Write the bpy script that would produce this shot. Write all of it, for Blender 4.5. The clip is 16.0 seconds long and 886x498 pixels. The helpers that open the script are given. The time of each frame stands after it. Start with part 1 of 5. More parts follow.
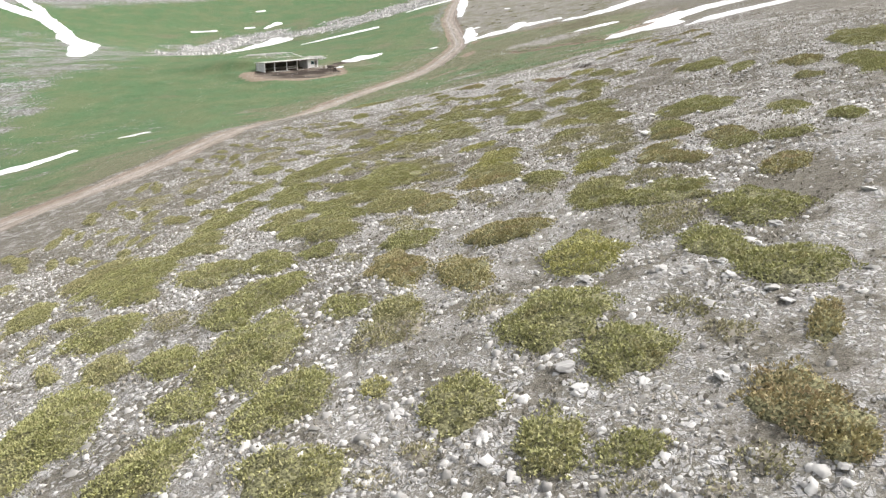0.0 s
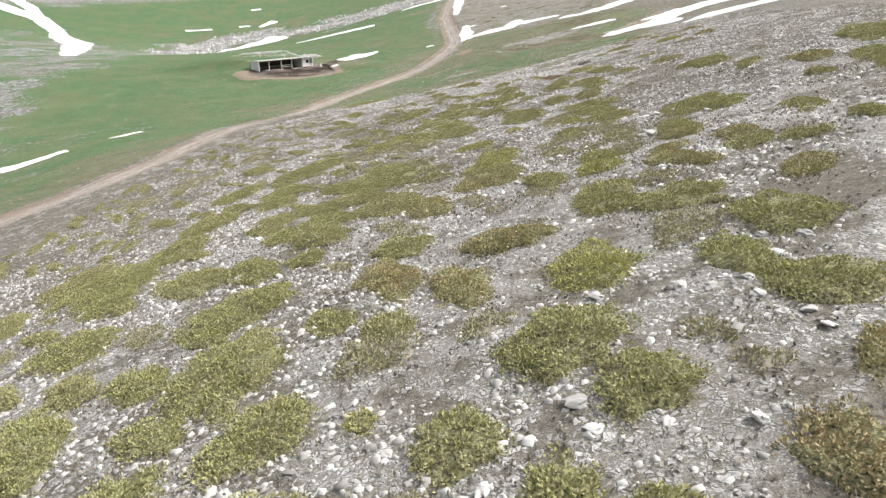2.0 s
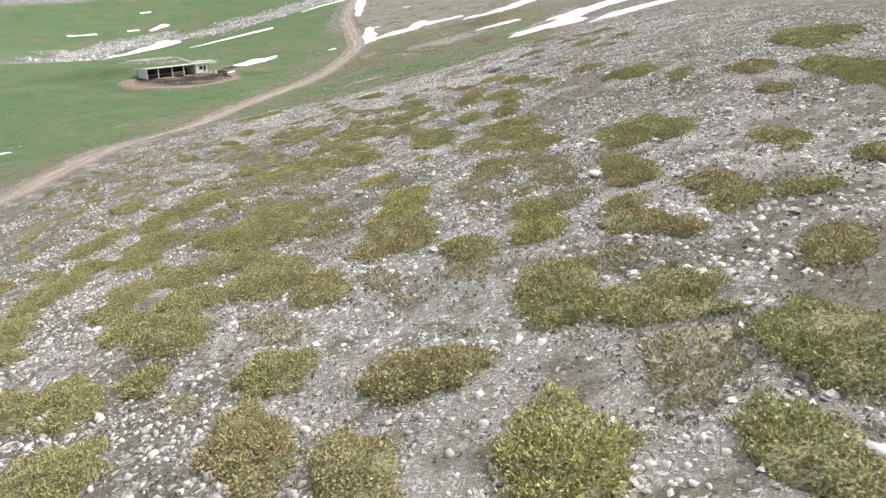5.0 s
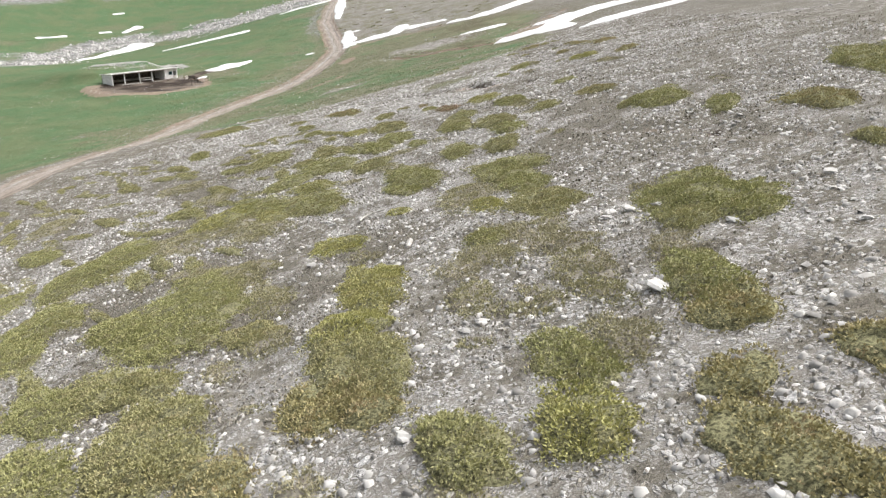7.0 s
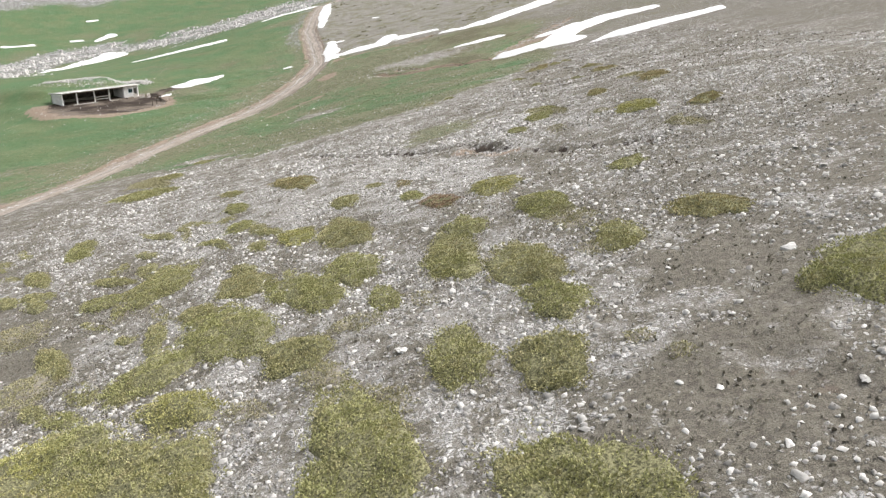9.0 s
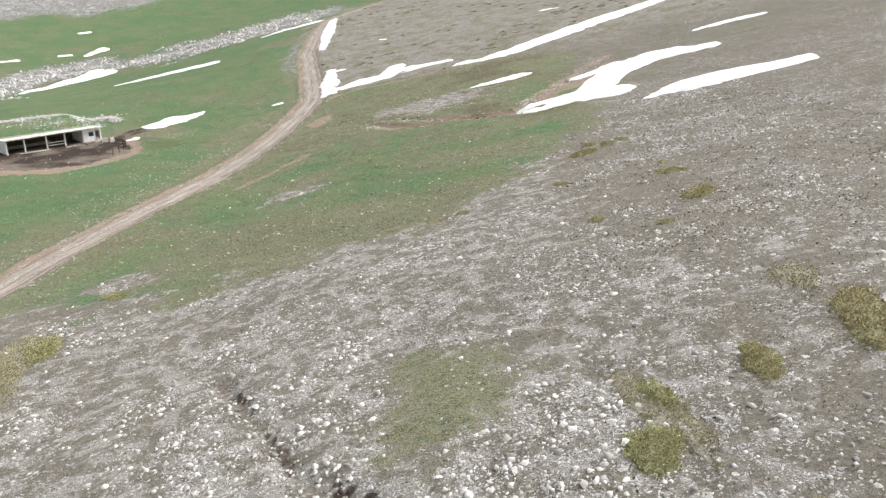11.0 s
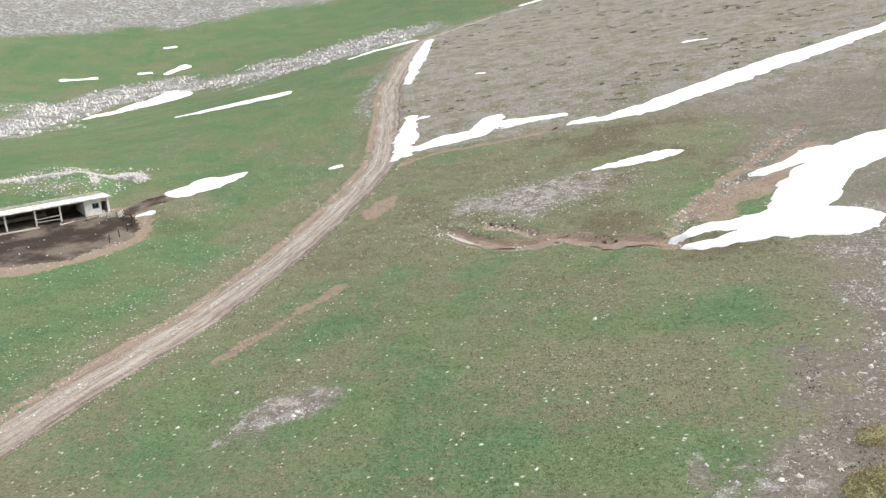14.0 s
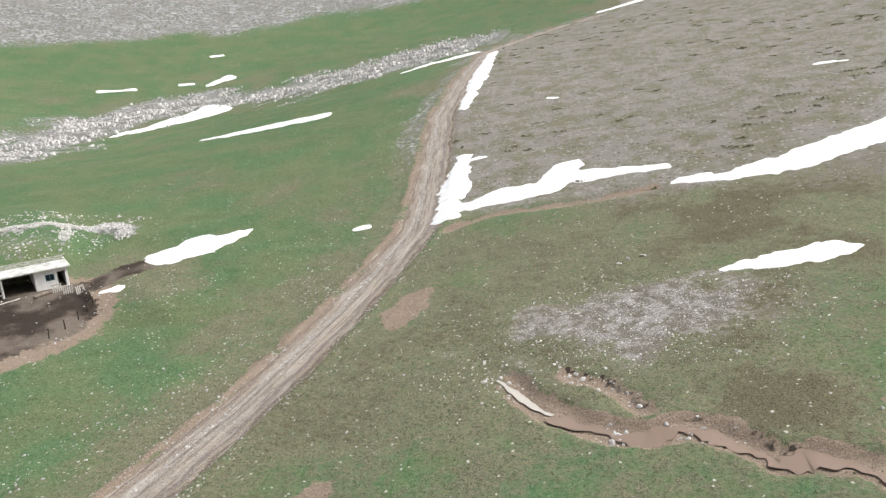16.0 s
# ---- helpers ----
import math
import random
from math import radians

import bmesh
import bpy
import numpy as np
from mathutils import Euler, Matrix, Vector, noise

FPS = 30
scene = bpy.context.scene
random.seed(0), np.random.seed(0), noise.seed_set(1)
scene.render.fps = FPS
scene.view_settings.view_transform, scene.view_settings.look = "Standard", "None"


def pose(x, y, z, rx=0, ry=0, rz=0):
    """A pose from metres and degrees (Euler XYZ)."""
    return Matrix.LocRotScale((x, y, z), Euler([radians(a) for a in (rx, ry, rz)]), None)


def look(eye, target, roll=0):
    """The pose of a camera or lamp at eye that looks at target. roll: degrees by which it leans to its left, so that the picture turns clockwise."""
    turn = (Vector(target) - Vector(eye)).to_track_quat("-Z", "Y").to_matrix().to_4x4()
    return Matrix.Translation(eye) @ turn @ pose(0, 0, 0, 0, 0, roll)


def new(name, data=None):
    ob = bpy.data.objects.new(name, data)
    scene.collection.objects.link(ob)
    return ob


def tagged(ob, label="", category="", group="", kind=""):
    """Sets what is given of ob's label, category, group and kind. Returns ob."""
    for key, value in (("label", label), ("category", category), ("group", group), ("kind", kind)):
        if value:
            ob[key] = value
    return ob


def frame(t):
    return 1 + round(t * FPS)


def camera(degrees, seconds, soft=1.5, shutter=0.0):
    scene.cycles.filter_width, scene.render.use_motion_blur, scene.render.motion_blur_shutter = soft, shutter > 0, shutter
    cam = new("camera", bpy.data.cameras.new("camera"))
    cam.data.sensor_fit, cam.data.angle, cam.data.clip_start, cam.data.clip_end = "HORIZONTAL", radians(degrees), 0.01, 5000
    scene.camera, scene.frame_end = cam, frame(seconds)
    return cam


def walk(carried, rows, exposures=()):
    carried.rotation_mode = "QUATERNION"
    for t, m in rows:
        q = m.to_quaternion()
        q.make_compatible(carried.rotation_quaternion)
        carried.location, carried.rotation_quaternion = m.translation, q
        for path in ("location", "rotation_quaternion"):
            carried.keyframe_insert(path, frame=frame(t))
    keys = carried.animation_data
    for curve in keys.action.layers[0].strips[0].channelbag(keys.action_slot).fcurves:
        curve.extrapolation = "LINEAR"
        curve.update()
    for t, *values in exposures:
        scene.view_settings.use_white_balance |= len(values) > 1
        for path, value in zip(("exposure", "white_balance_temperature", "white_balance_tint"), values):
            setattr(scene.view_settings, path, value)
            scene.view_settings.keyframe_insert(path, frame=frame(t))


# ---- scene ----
# ---------------------------------------------------------------- camera
cam = camera(63.9, 16.0, 1.35)
PATH = [
    (0, (0.276, -12.965, 19.146), (0.023, -11.128, 18.395), 1.0),
    (0.5, (0.23, -12.631, 19.053), (-0.024, -10.796, 18.3), 0.9),
    (1, (0.168, -12.249, 18.969), (-0.085, -10.414, 18.215), 0.9),
    (1.5, (0.126, -11.836, 18.871), (-0.128, -10.001, 18.118), 0.9),
    (2, (0.119, -11.395, 18.838), (-0.125, -9.559, 18.084), 0.9),
    (2.5, (0.075, -10.821, 18.831), (-0.11, -8.979, 18.075), 0.9),
    (3, (0.043, -9.922, 18.815), (-0.115, -8.077, 18.06), 0.8),
    (3.5, (-0.01, -8.748, 18.806), (-0.131, -6.9, 18.05), 0.8),
    (4, (-0.051, -7.233, 18.791), (-0.126, -5.382, 18.038), 0.8),
    (4.2, (-0.102, -6.627, 18.856), (-0.159, -4.776, 18.101), 0.8),
    (6.3, (-0.211, 0.085, 18.864), (-0.183, 1.94, 18.118), 1.1),
    (6.5, (-0.197, 1.199, 18.82), (-0.165, 3.054, 18.074), 1.2),
    (7, (-0.12, 4.322, 18.683), (-0.081, 6.177, 17.937), 1.2),
    (7.5, (-0.045, 8.063, 18.494), (0.002, 9.917, 17.748), 1.2),
    (8, (0.112, 12.671, 18.29), (0.161, 14.527, 17.546), 1.2),
    (8.5, (0.256, 18.172, 18.507), (0.307, 20.029, 17.765), 1.2),
    (8.6, (0.268, 19.321, 18.595), (0.319, 21.179, 17.858), 1.3),
    (9, (0.355, 24.441, 18.992), (0.412, 26.299, 18.253), 1.1),
    (9.5, (0.542, 31.075, 19.641), (0.603, 32.932, 18.901), 1.1),
    (10, (0.771, 38.145, 20.423), (0.834, 40.002, 19.683), 1.1),
    (10.2, (0.863, 41.121, 20.859), (0.927, 42.977, 20.119), 1.2),
    (12.3, (1.396, 71.884, 27.158), (1.309, 73.74, 26.418), 1.5),
    (12.5, (1.302, 74.559, 27.289), (1.205, 76.414, 26.547), 1.5),
    (13, (1.167, 81.313, 27.124), (0.99, 83.161, 26.38), 1.4),
    (13.5, (0.887, 88.544, 26.921), (0.653, 90.387, 26.179), 1.4),
    (14, (0.371, 96.072, 26.767), (0.114, 97.912, 26.026), 1.4),
    (14.5, (-0.392, 103.687, 26.707), (-0.664, 105.525, 25.967), 1.4),
    (15, (-1.397, 111.403, 26.659), (-1.696, 113.238, 25.92), 1.4),
    (15.5, (-2.469, 119.112, 26.741), (-2.824, 120.937, 26.002), 1.3),
    (16, (-3.577, 126.839, 26.711), (-4.005, 128.647, 25.972), 1.2),
]
walk(cam, [(t, look(eye, target, roll)) for t, eye, target, roll in PATH], [(0, 0.77), (4, 0.74), (8, 0.7), (10, 0.7), (14, 0.7), (15, 0.64), (16, 0.54)])

# ---------------------------------------------------------------- light: bright overcast
SUN_HIGH, SUN_TURN = radians(54), radians(65)
world = bpy.data.worlds.new("overcast_sky")
scene.world = world
world.use_nodes = True
wn = world.node_tree
sky = wn.nodes.new("ShaderNodeTexSky")
sky.sky_type, sky.sun_disc, sky.sun_elevation, sky.sun_rotation = "NISHITA", False, SUN_HIGH, SUN_TURN
sky.air_density, sky.dust_density, sky.ozone_density = 1.0, 6.0, 1.0
soften = wn.nodes.new("ShaderNodeHueSaturation")
soften.inputs["Saturation"].default_value = 0.3
wn.links.new(sky.outputs[0], soften.inputs["Color"])
wn.links.new(soften.outputs[0], wn.nodes["Background"].inputs["Color"])
wn.nodes["Background"].inputs["Strength"].default_value = 0.13
sun_data = bpy.data.lights.new("sun", "SUN")
sun_data.energy, sun_data.angle, sun_data.color = 1.7, radians(12), (1.0, 0.965, 0.92)
sun = new("sun", sun_data)
sun.matrix_basis = look((0, 0, 0), (-math.sin(SUN_TURN) * math.cos(SUN_HIGH), -math.cos(SUN_TURN) * math.cos(SUN_HIGH), -math.sin(SUN_HIGH)))

# ---------------------------------------------------------------- materials


class Shade:
    """Builds one node material."""

    def __init__(self, name, rough=0.9, spec=0.2):
        self.mat = bpy.data.materials.new(name)
        self.mat.use_nodes = True
        self.tree = self.mat.node_tree
        self.bsdf = self.tree.nodes["Principled BSDF"]
        self.bsdf.inputs["Roughness"].default_value = rough
        self.bsdf.inputs["Specular IOR Level"].default_value = spec
        self.where = self.tree.nodes.new("ShaderNodeTexCoord").outputs["Object"]

    def put(self, node, socket, value):
        if isinstance(value, bpy.types.NodeSocket):
            self.tree.links.new(value, node.inputs[socket])
        elif isinstance(value, tuple) and len(value) == 3 and node.inputs[socket].type == "RGBA":
            node.inputs[socket].default_value = (*value, 1)
        else:
            node.inputs[socket].default_value = value

    def world_place(self):
        return self.tree.nodes.new("ShaderNodeNewGeometry").outputs["Position"]

    def noise(self, scale, detail=4.0, rough=0.55, at=None, stretch=None):
        n = self.tree.nodes.new("ShaderNodeTexNoise")
        at = at or self.where
        if stretch:
            m = self.tree.nodes.new("ShaderNodeMapping")
            m.inputs["Scale"].default_value = stretch
            self.tree.links.new(at, m.inputs["Vector"])
            at = m.outputs[0]
        self.tree.links.new(at, n.inputs["Vector"])
        self.put(n, "Scale", scale), self.put(n, "Detail", detail), self.put(n, "Roughness", rough)
        return n.outputs["Fac"]

    def cells(self, scale, at=None, feature="F1"):
        n = self.tree.nodes.new("ShaderNodeTexVoronoi")
        n.feature = feature
        self.tree.links.new(at or self.where, n.inputs["Vector"])
        self.put(n, "Scale", scale)
        return n.outputs

    def span(self, value, low, high, to_low=0.0, to_high=1.0):
        n = self.tree.nodes.new("ShaderNodeMapRange")
        n.interpolation_type = "SMOOTHSTEP"
        for i, v in enumerate((value, low, high, to_low, to_high)):
            self.put(n, i, v)
        return n.outputs[0]

    def sum(self, a, b, how="ADD"):
        n = self.tree.nodes.new("ShaderNodeMath")
        n.operation = how
        self.put(n, 0, a), self.put(n, 1, b)
        return n.outputs[0]

    def mix(self, fac, a, b, how="MIX"):
        n = self.tree.nodes.new("ShaderNodeMix")
        n.data_type, n.blend_type = "RGBA", how
        self.put(n, 0, fac), self.put(n, 6, a), self.put(n, 7, b)
        return n.outputs[2]

    def read(self, name):
        n = self.tree.nodes.new("ShaderNodeAttribute")
        n.attribute_name = name
        s = self.tree.nodes.new("ShaderNodeSeparateColor")
        self.tree.links.new(n.outputs["Color"], s.inputs[0])
        return s.outputs

    def read_alpha(self, name):
        n = self.tree.nodes.new("ShaderNodeAttribute")
        n.attribute_name = name
        return n.outputs["Alpha"]

    def steps(self, value, stops):
        """A colour ramp: pairs of place and colour."""
        n = self.tree.nodes.new("ShaderNodeValToRGB")
        ramp_of = n.color_ramp
        while len(ramp_of.elements) < len(stops):
            ramp_of.elements.new(0.5)
        for e, (place, colour) in zip(ramp_of.elements, stops):
            e.position, e.color = place, (*colour, 1)
        self.tree.links.new(value, n.inputs["Fac"])
        return n.outputs["Color"]

    def island(self):
        return self.tree.nodes.new("ShaderNodeNewGeometry").outputs["Random Per Island"]

    def each(self):
        return self.tree.nodes.new("ShaderNodeObjectInfo").outputs["Random"]

    def done(self, colour, bump=None, strength=0.5, reach=0.05):
        self.put(self.bsdf, "Base Color", colour)
        if bump is not None:
            b = self.tree.nodes.new("ShaderNodeBump")
            self.put(b, "Height", bump), self.put(b, "Strength", strength), self.put(b, "Distance", reach)
            self.tree.links.new(b.outputs[0], self.bsdf.inputs["Normal"])
        return self.mat


def ground_material():
    s = Shade("alpine_ground", 0.95, 0.15)
    at = s.where
    fine, mid, wide = s.noise(9, 5, 0.65), s.noise(1.3, 5, 0.6), s.noise(0.11, 4, 0.55)
    grass, stone, earth = s.read("cover")[:3]
    way, mud_shade, scree = s.read("wear")[:3]
    lane, hill, sere = s.read("lane")[:3]
    warp = s.tree.nodes.new("ShaderNodeTexNoise")
    s.tree.links.new(at, warp.inputs["Vector"])
    s.put(warp, "Scale", 3.0)
    bent = s.tree.nodes.new("ShaderNodeVectorMath")
    bent.operation = "MULTIPLY_ADD"
    s.tree.links.new(warp.outputs["Color"], bent.inputs[0])
    bent.inputs[1].default_value = (0.35, 0.35, 0.0)
    s.tree.links.new(at, bent.inputs[2])
    bent = bent.outputs[0]
    # stony soil
    grit = s.noise(34, 4, 0.7)
    soil = s.mix(s.span(grit, 0.36, 0.64), (0.160, 0.147, 0.124), (0.345, 0.327, 0.296))
    soil = s.mix(s.span(fine, 0.35, 0.65, 0.0, 0.45), soil, (0.225, 0.214, 0.195))
    soil = s.mix(s.span(mid, 0.42, 0.62, 0.0, 0.55), soil, (0.175, 0.165, 0.124))
    brow = s.mix(s.span(s.noise(0.22, 6, 0.72), 0.42, 0.6), (0.265, 0.252, 0.228), (0.175, 0.170, 0.108))
    brow = s.mix(s.span(grit, 0.4, 0.68, 0.0, 0.6), brow, (0.092, 0.083, 0.066))
    brow = s.mix(s.span(s.noise(2.6, 4, 0.7), 0.45, 0.7, 0.0, 0.7), brow, (0.225, 0.215, 0.20))
    speck = s.cells(1.5)
    spot = s.tree.nodes.new("ShaderNodeSeparateColor")
    s.tree.links.new(speck["Color"], spot.inputs[0])
    brow = s.mix(s.sum(s.span(spot.outputs[0], 0.62, 0.7), s.span(speck["Distance"], 0.2, 0.42, 0.85, 0.0), "MULTIPLY"), brow, (0.36, 0.35, 0.33))
    brow = s.mix(s.sum(s.span(spot.outputs[1], 0.75, 0.8), s.span(speck["Distance"], 0.25, 0.45, 0.8, 0.0), "MULTIPLY"), brow, (0.070, 0.062, 0.045))
    heath = s.span(s.sum(s.noise(0.8, 5, 0.65), s.sum(s.read_alpha("cover"), 0.2, "MULTIPLY")), 0.48, 0.6, 0.0, 0.85)
    soil = s.mix(heath, soil, s.mix(s.span(s.sum(s.sum(grit, 0.5, "MULTIPLY"), s.sum(s.noise(5, 6, 0.8), 0.5, "MULTIPLY")), 0.43, 0.57), (0.078, 0.069, 0.055), (0.212, 0.195, 0.158)))
    crumb = s.cells(24.0, bent)
    crumb_rim = s.cells(24.0, bent, "DISTANCE_TO_EDGE")["Distance"]
    dust = s.tree.nodes.new("ShaderNodeSeparateColor")
    s.tree.links.new(crumb["Color"], dust.inputs[0])
    soil = s.mix(s.sum(s.span(dust.outputs[0], 0.42, 0.5), s.sum(s.span(crumb_rim, 0.05, 0.15, 0.0, 0.9), s.sum(1.0, s.sum(heath, 1.1, "MULTIPLY"), "SUBTRACT"), "MULTIPLY"), "MULTIPLY"), soil, s.mix(dust.outputs[1], (0.21, 0.204, 0.193), (0.56, 0.55, 0.54)))
    soil = s.mix(hill, soil, brow)
    small, big = s.cells(10.0, bent), s.cells(4.2, bent)
    small_rim, big_rim = s.cells(10.0, bent, "DISTANCE_TO_EDGE")["Distance"], s.cells(4.2, bent, "DISTANCE_TO_EDGE")["Distance"]
    pick = s.tree.nodes.new("ShaderNodeSeparateColor")
    s.tree.links.new(small["Color"], pick.inputs[0])
    pick_big = s.tree.nodes.new("ShaderNodeSeparateColor")
    s.tree.links.new(big["Color"], pick_big.inputs[0])
    lot = s.sum(s.sum(stone, s.sum(heath, 0.35, "MULTIPLY"), "SUBTRACT"), s.span(mid, 0.35, 0.7, -0.25, 0.25))
    bit = s.sum(s.span(s.sum(pick.outputs[0], s.sum(1.0, lot, "SUBTRACT"), "SUBTRACT"), -0.05, 0.1), s.span(small_rim, 0.06, 0.16), "MULTIPLY")
    chip = s.sum(s.span(s.sum(pick_big.outputs[0], s.sum(1.25, lot, "SUBTRACT"), "SUBTRACT"), -0.05, 0.08), s.span(big_rim, 0.12, 0.2), "MULTIPLY")
    pale = s.mix(pick.outputs[1], (0.26, 0.252, 0.241), (0.60, 0.59, 0.58))
    ground = s.mix(s.sum(bit, 0.9, "MULTIPLY"), soil, pale)
    ground = s.mix(chip, ground, s.mix(pick_big.outputs[1], (0.30, 0.29, 0.28), (0.60, 0.59, 0.58)))
    # grass of two ages, thin over stones
    green = s.mix(s.span(wide, 0.36, 0.64), (0.086, 0.190, 0.096), (0.200, 0.214, 0.122))
    tuft = s.noise(3.6, 6, 0.85)
    green = s.mix(s.span(fine, 0.40, 0.62, 0.0, 0.85), green, (0.055, 0.108, 0.046))
    green = s.mix(s.span(grit, 0.48, 0.64, 0.0, 0.7), green, (0.130, 0.205, 0.098))
    green = s.mix(s.span(s.sum(sere, s.sum(s.span(mid, 0.2, 0.8, -0.45, 0.45), s.span(tuft, 0.25, 0.75, -0.22, 0.22))), 0.1, 1.0, 0.0, 0.92), green, s.mix(s.span(fine, 0.35, 0.65), (0.118, 0.106, 0.074), (0.285, 0.256, 0.186)))
    green = s.mix(s.span(s.noise(2.2, 5, 0.75), 0.4, 0.75, 0.0, 0.6), green, (0.112, 0.158, 0.070))
    green = s.mix(s.span(tuft, 0.5, 0.6, 0.0, 0.66), green, (0.044, 0.084, 0.034))
    green = s.mix(s.span(tuft, 0.49, 0.4, 0.0, 0.6), green, (0.205, 0.215, 0.118))
    damp = s.span(s.sum(s.read_alpha("lane"), s.span(mid, 0.3, 0.7, -0.22, 0.22)), 0.15, 0.8, 0.0, 0.85)
    green = s.mix(damp, green, s.mix(s.span(fine, 0.35, 0.65), (0.078, 0.070, 0.044), (0.170, 0.157, 0.098)))
    dot = s.cells(2.0, bent)
    dots = s.tree.nodes.new("ShaderNodeSeparateColor")
    s.tree.links.new(dot["Color"], dots.inputs[0])
    flower = s.span(s.sum(dots.outputs[2], s.span(s.noise(0.16, 3, 0.6), 0.42, 0.68, 0.0, 0.24)), 0.93, 0.98)
    flower = s.sum(flower, s.span(dot["Distance"], 0.12, 0.26, 0.9, 0.0), "MULTIPLY")
    green = s.mix(flower, green, (0.55, 0.55, 0.50))
    edge = s.span(s.sum(grass, s.sum(s.span(mid, 0.25, 0.75, -0.22, 0.22), s.span(fine, 0.3, 0.7, -0.14, 0.14))), 0.38, 0.62)
    ground = s.mix(edge, ground, green)
    # pale, streaked rock and scree
    streak = s.noise(0.7, 8, 0.82)
    rock = s.mix(s.span(streak, 0.44, 0.56), (0.072, 0.070, 0.062), (0.45, 0.45, 0.455))
    rock = s.mix(s.span(s.noise(0.3, 7, 0.78), 0.52, 0.56, 0.0, 0.8), rock, (0.115, 0.130, 0.075))
    rock = s.mix(s.span(wide, 0.40, 0.60, 0.0, 0.6), rock, (0.165, 0.160, 0.142))
    rock = s.mix(s.sum(s.span(spot.outputs[2], 0.8, 0.84), s.span(speck["Distance"], 0.2, 0.4, 0.8, 0.0), "MULTIPLY"), rock, (0.07, 0.072, 0.05))
    rock = s.mix(s.sum(s.span(spot.outputs[0], 0.7, 0.76), s.span(speck["Distance"], 0.15, 0.35, 0.8, 0.0), "MULTIPLY"), rock, (0.56, 0.56, 0.56))
    rock = s.mix(s.span(fine, 0.35, 0.7, 0.0, 0.5), rock, (0.33, 0.33, 0.325))
    ground = s.mix(s.span(s.sum(scree, s.span(mid, 0.3, 0.7, -0.3, 0.3)), 0.35, 0.65), ground, rock)
    # bare brown earth
    clay = s.mix(s.span(fine, 0.3, 0.7), (0.185, 0.140, 0.108), (0.34, 0.275, 0.215))
    ground = s.mix(s.span(s.sum(earth, s.span(mid, 0.3, 0.7, -0.25, 0.25)), 0.35, 0.65), ground, clay)
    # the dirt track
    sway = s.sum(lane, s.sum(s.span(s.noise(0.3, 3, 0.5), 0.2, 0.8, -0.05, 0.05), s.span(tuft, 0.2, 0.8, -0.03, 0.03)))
    # the dark stop at 0.445 paints the shadow right of the pale ridge
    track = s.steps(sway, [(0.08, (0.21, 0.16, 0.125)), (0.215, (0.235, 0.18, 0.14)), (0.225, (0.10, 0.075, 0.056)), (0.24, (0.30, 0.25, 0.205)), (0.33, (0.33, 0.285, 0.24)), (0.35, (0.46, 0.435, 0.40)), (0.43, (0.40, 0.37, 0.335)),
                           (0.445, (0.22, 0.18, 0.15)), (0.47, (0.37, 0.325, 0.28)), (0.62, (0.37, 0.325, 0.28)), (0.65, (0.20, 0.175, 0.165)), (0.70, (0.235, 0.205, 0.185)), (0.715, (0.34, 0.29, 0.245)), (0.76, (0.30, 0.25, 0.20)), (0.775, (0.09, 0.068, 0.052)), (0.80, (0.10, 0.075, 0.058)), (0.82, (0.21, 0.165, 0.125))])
    ridge = s.sum(s.span(sway, 0.3, 0.36), s.span(sway, 0.46, 0.40), "MULTIPLY")
    track = s.mix(s.sum(ridge, s.span(tuft, 0.46, 0.56), "MULTIPLY"), track, s.mix(s.span(fine, 0.4, 0.6), (0.16, 0.132, 0.11), (0.56, 0.53, 0.49)))
    track = s.mix(s.span(tuft, 0.5, 0.58, 0.0, 0.6), track, (0.19, 0.155, 0.125))
    place = s.tree.nodes.new("ShaderNodeSeparateXYZ")
    s.tree.links.new(at, place.inputs[0])
    rutted = s.tree.nodes.new("ShaderNodeCombineXYZ")
    s.put(rutted, 0, s.sum(lane, 22.0, "MULTIPLY"))
    s.put(rutted, 1, s.sum(place.outputs[1], 0.16, "MULTIPLY"))
    ruts = s.noise(1.0, 5, 0.7, at=rutted.outputs[0])
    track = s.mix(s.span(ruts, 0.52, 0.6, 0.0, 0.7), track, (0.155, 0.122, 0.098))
    track = s.mix(s.span(ruts, 0.46, 0.38, 0.0, 0.6), track, (0.50, 0.465, 0.425))
    track = s.mix(s.span(fine, 0.42, 0.62, 0.0, 0.3), track, (0.17, 0.135, 0.108))
    track = s.mix(s.span(grit, 0.45, 0.65, 0.0, 0.35), track, (0.44, 0.40, 0.355))
    track = s.mix(s.sum(bit, 0.3, "MULTIPLY"), track, pale)
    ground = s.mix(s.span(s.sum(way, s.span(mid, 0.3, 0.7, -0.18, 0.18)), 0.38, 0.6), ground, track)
    # trodden wet mud, and the shade lines painted along stream bank and crack
    wet_shade = s.mix(s.span(s.sum(s.noise(0.22, 3, 0.5), s.span(fine, 0.2, 0.8, -0.06, 0.06)), 0.4, 0.6), (0.048, 0.037, 0.030), (0.165, 0.138, 0.115))
    ground = s.mix(s.span(s.sum(mud_shade, s.span(mid, 0.3, 0.7, -0.3, 0.3)), 0.35, 0.65), ground, wet_shade)
    height = s.sum(s.sum(fine, 0.6, "MULTIPLY"), s.sum(s.sum(bit, chip), s.sum(mid, 0.8, "MULTIPLY")))
    height = s.sum(height, s.sum(tuft, 1.3, "MULTIPLY"))
    return s.done(ground, height, 0.75, 0.07)


def snow_material():
    s = Shade("old_snow", 0.6, 0.3)
    n, w = s.noise(2.5, 5, 0.6), s.noise(0.5, 3)
    c = s.mix(s.span(w, 0.4, 0.7), (0.86, 0.87, 0.88), (0.80, 0.80, 0.79))
    c = s.mix(s.span(n, 0.62, 0.8, 0.0, 0.35), c, (0.62, 0.59, 0.54))
    return s.done(c, n, 0.4, 0.08)


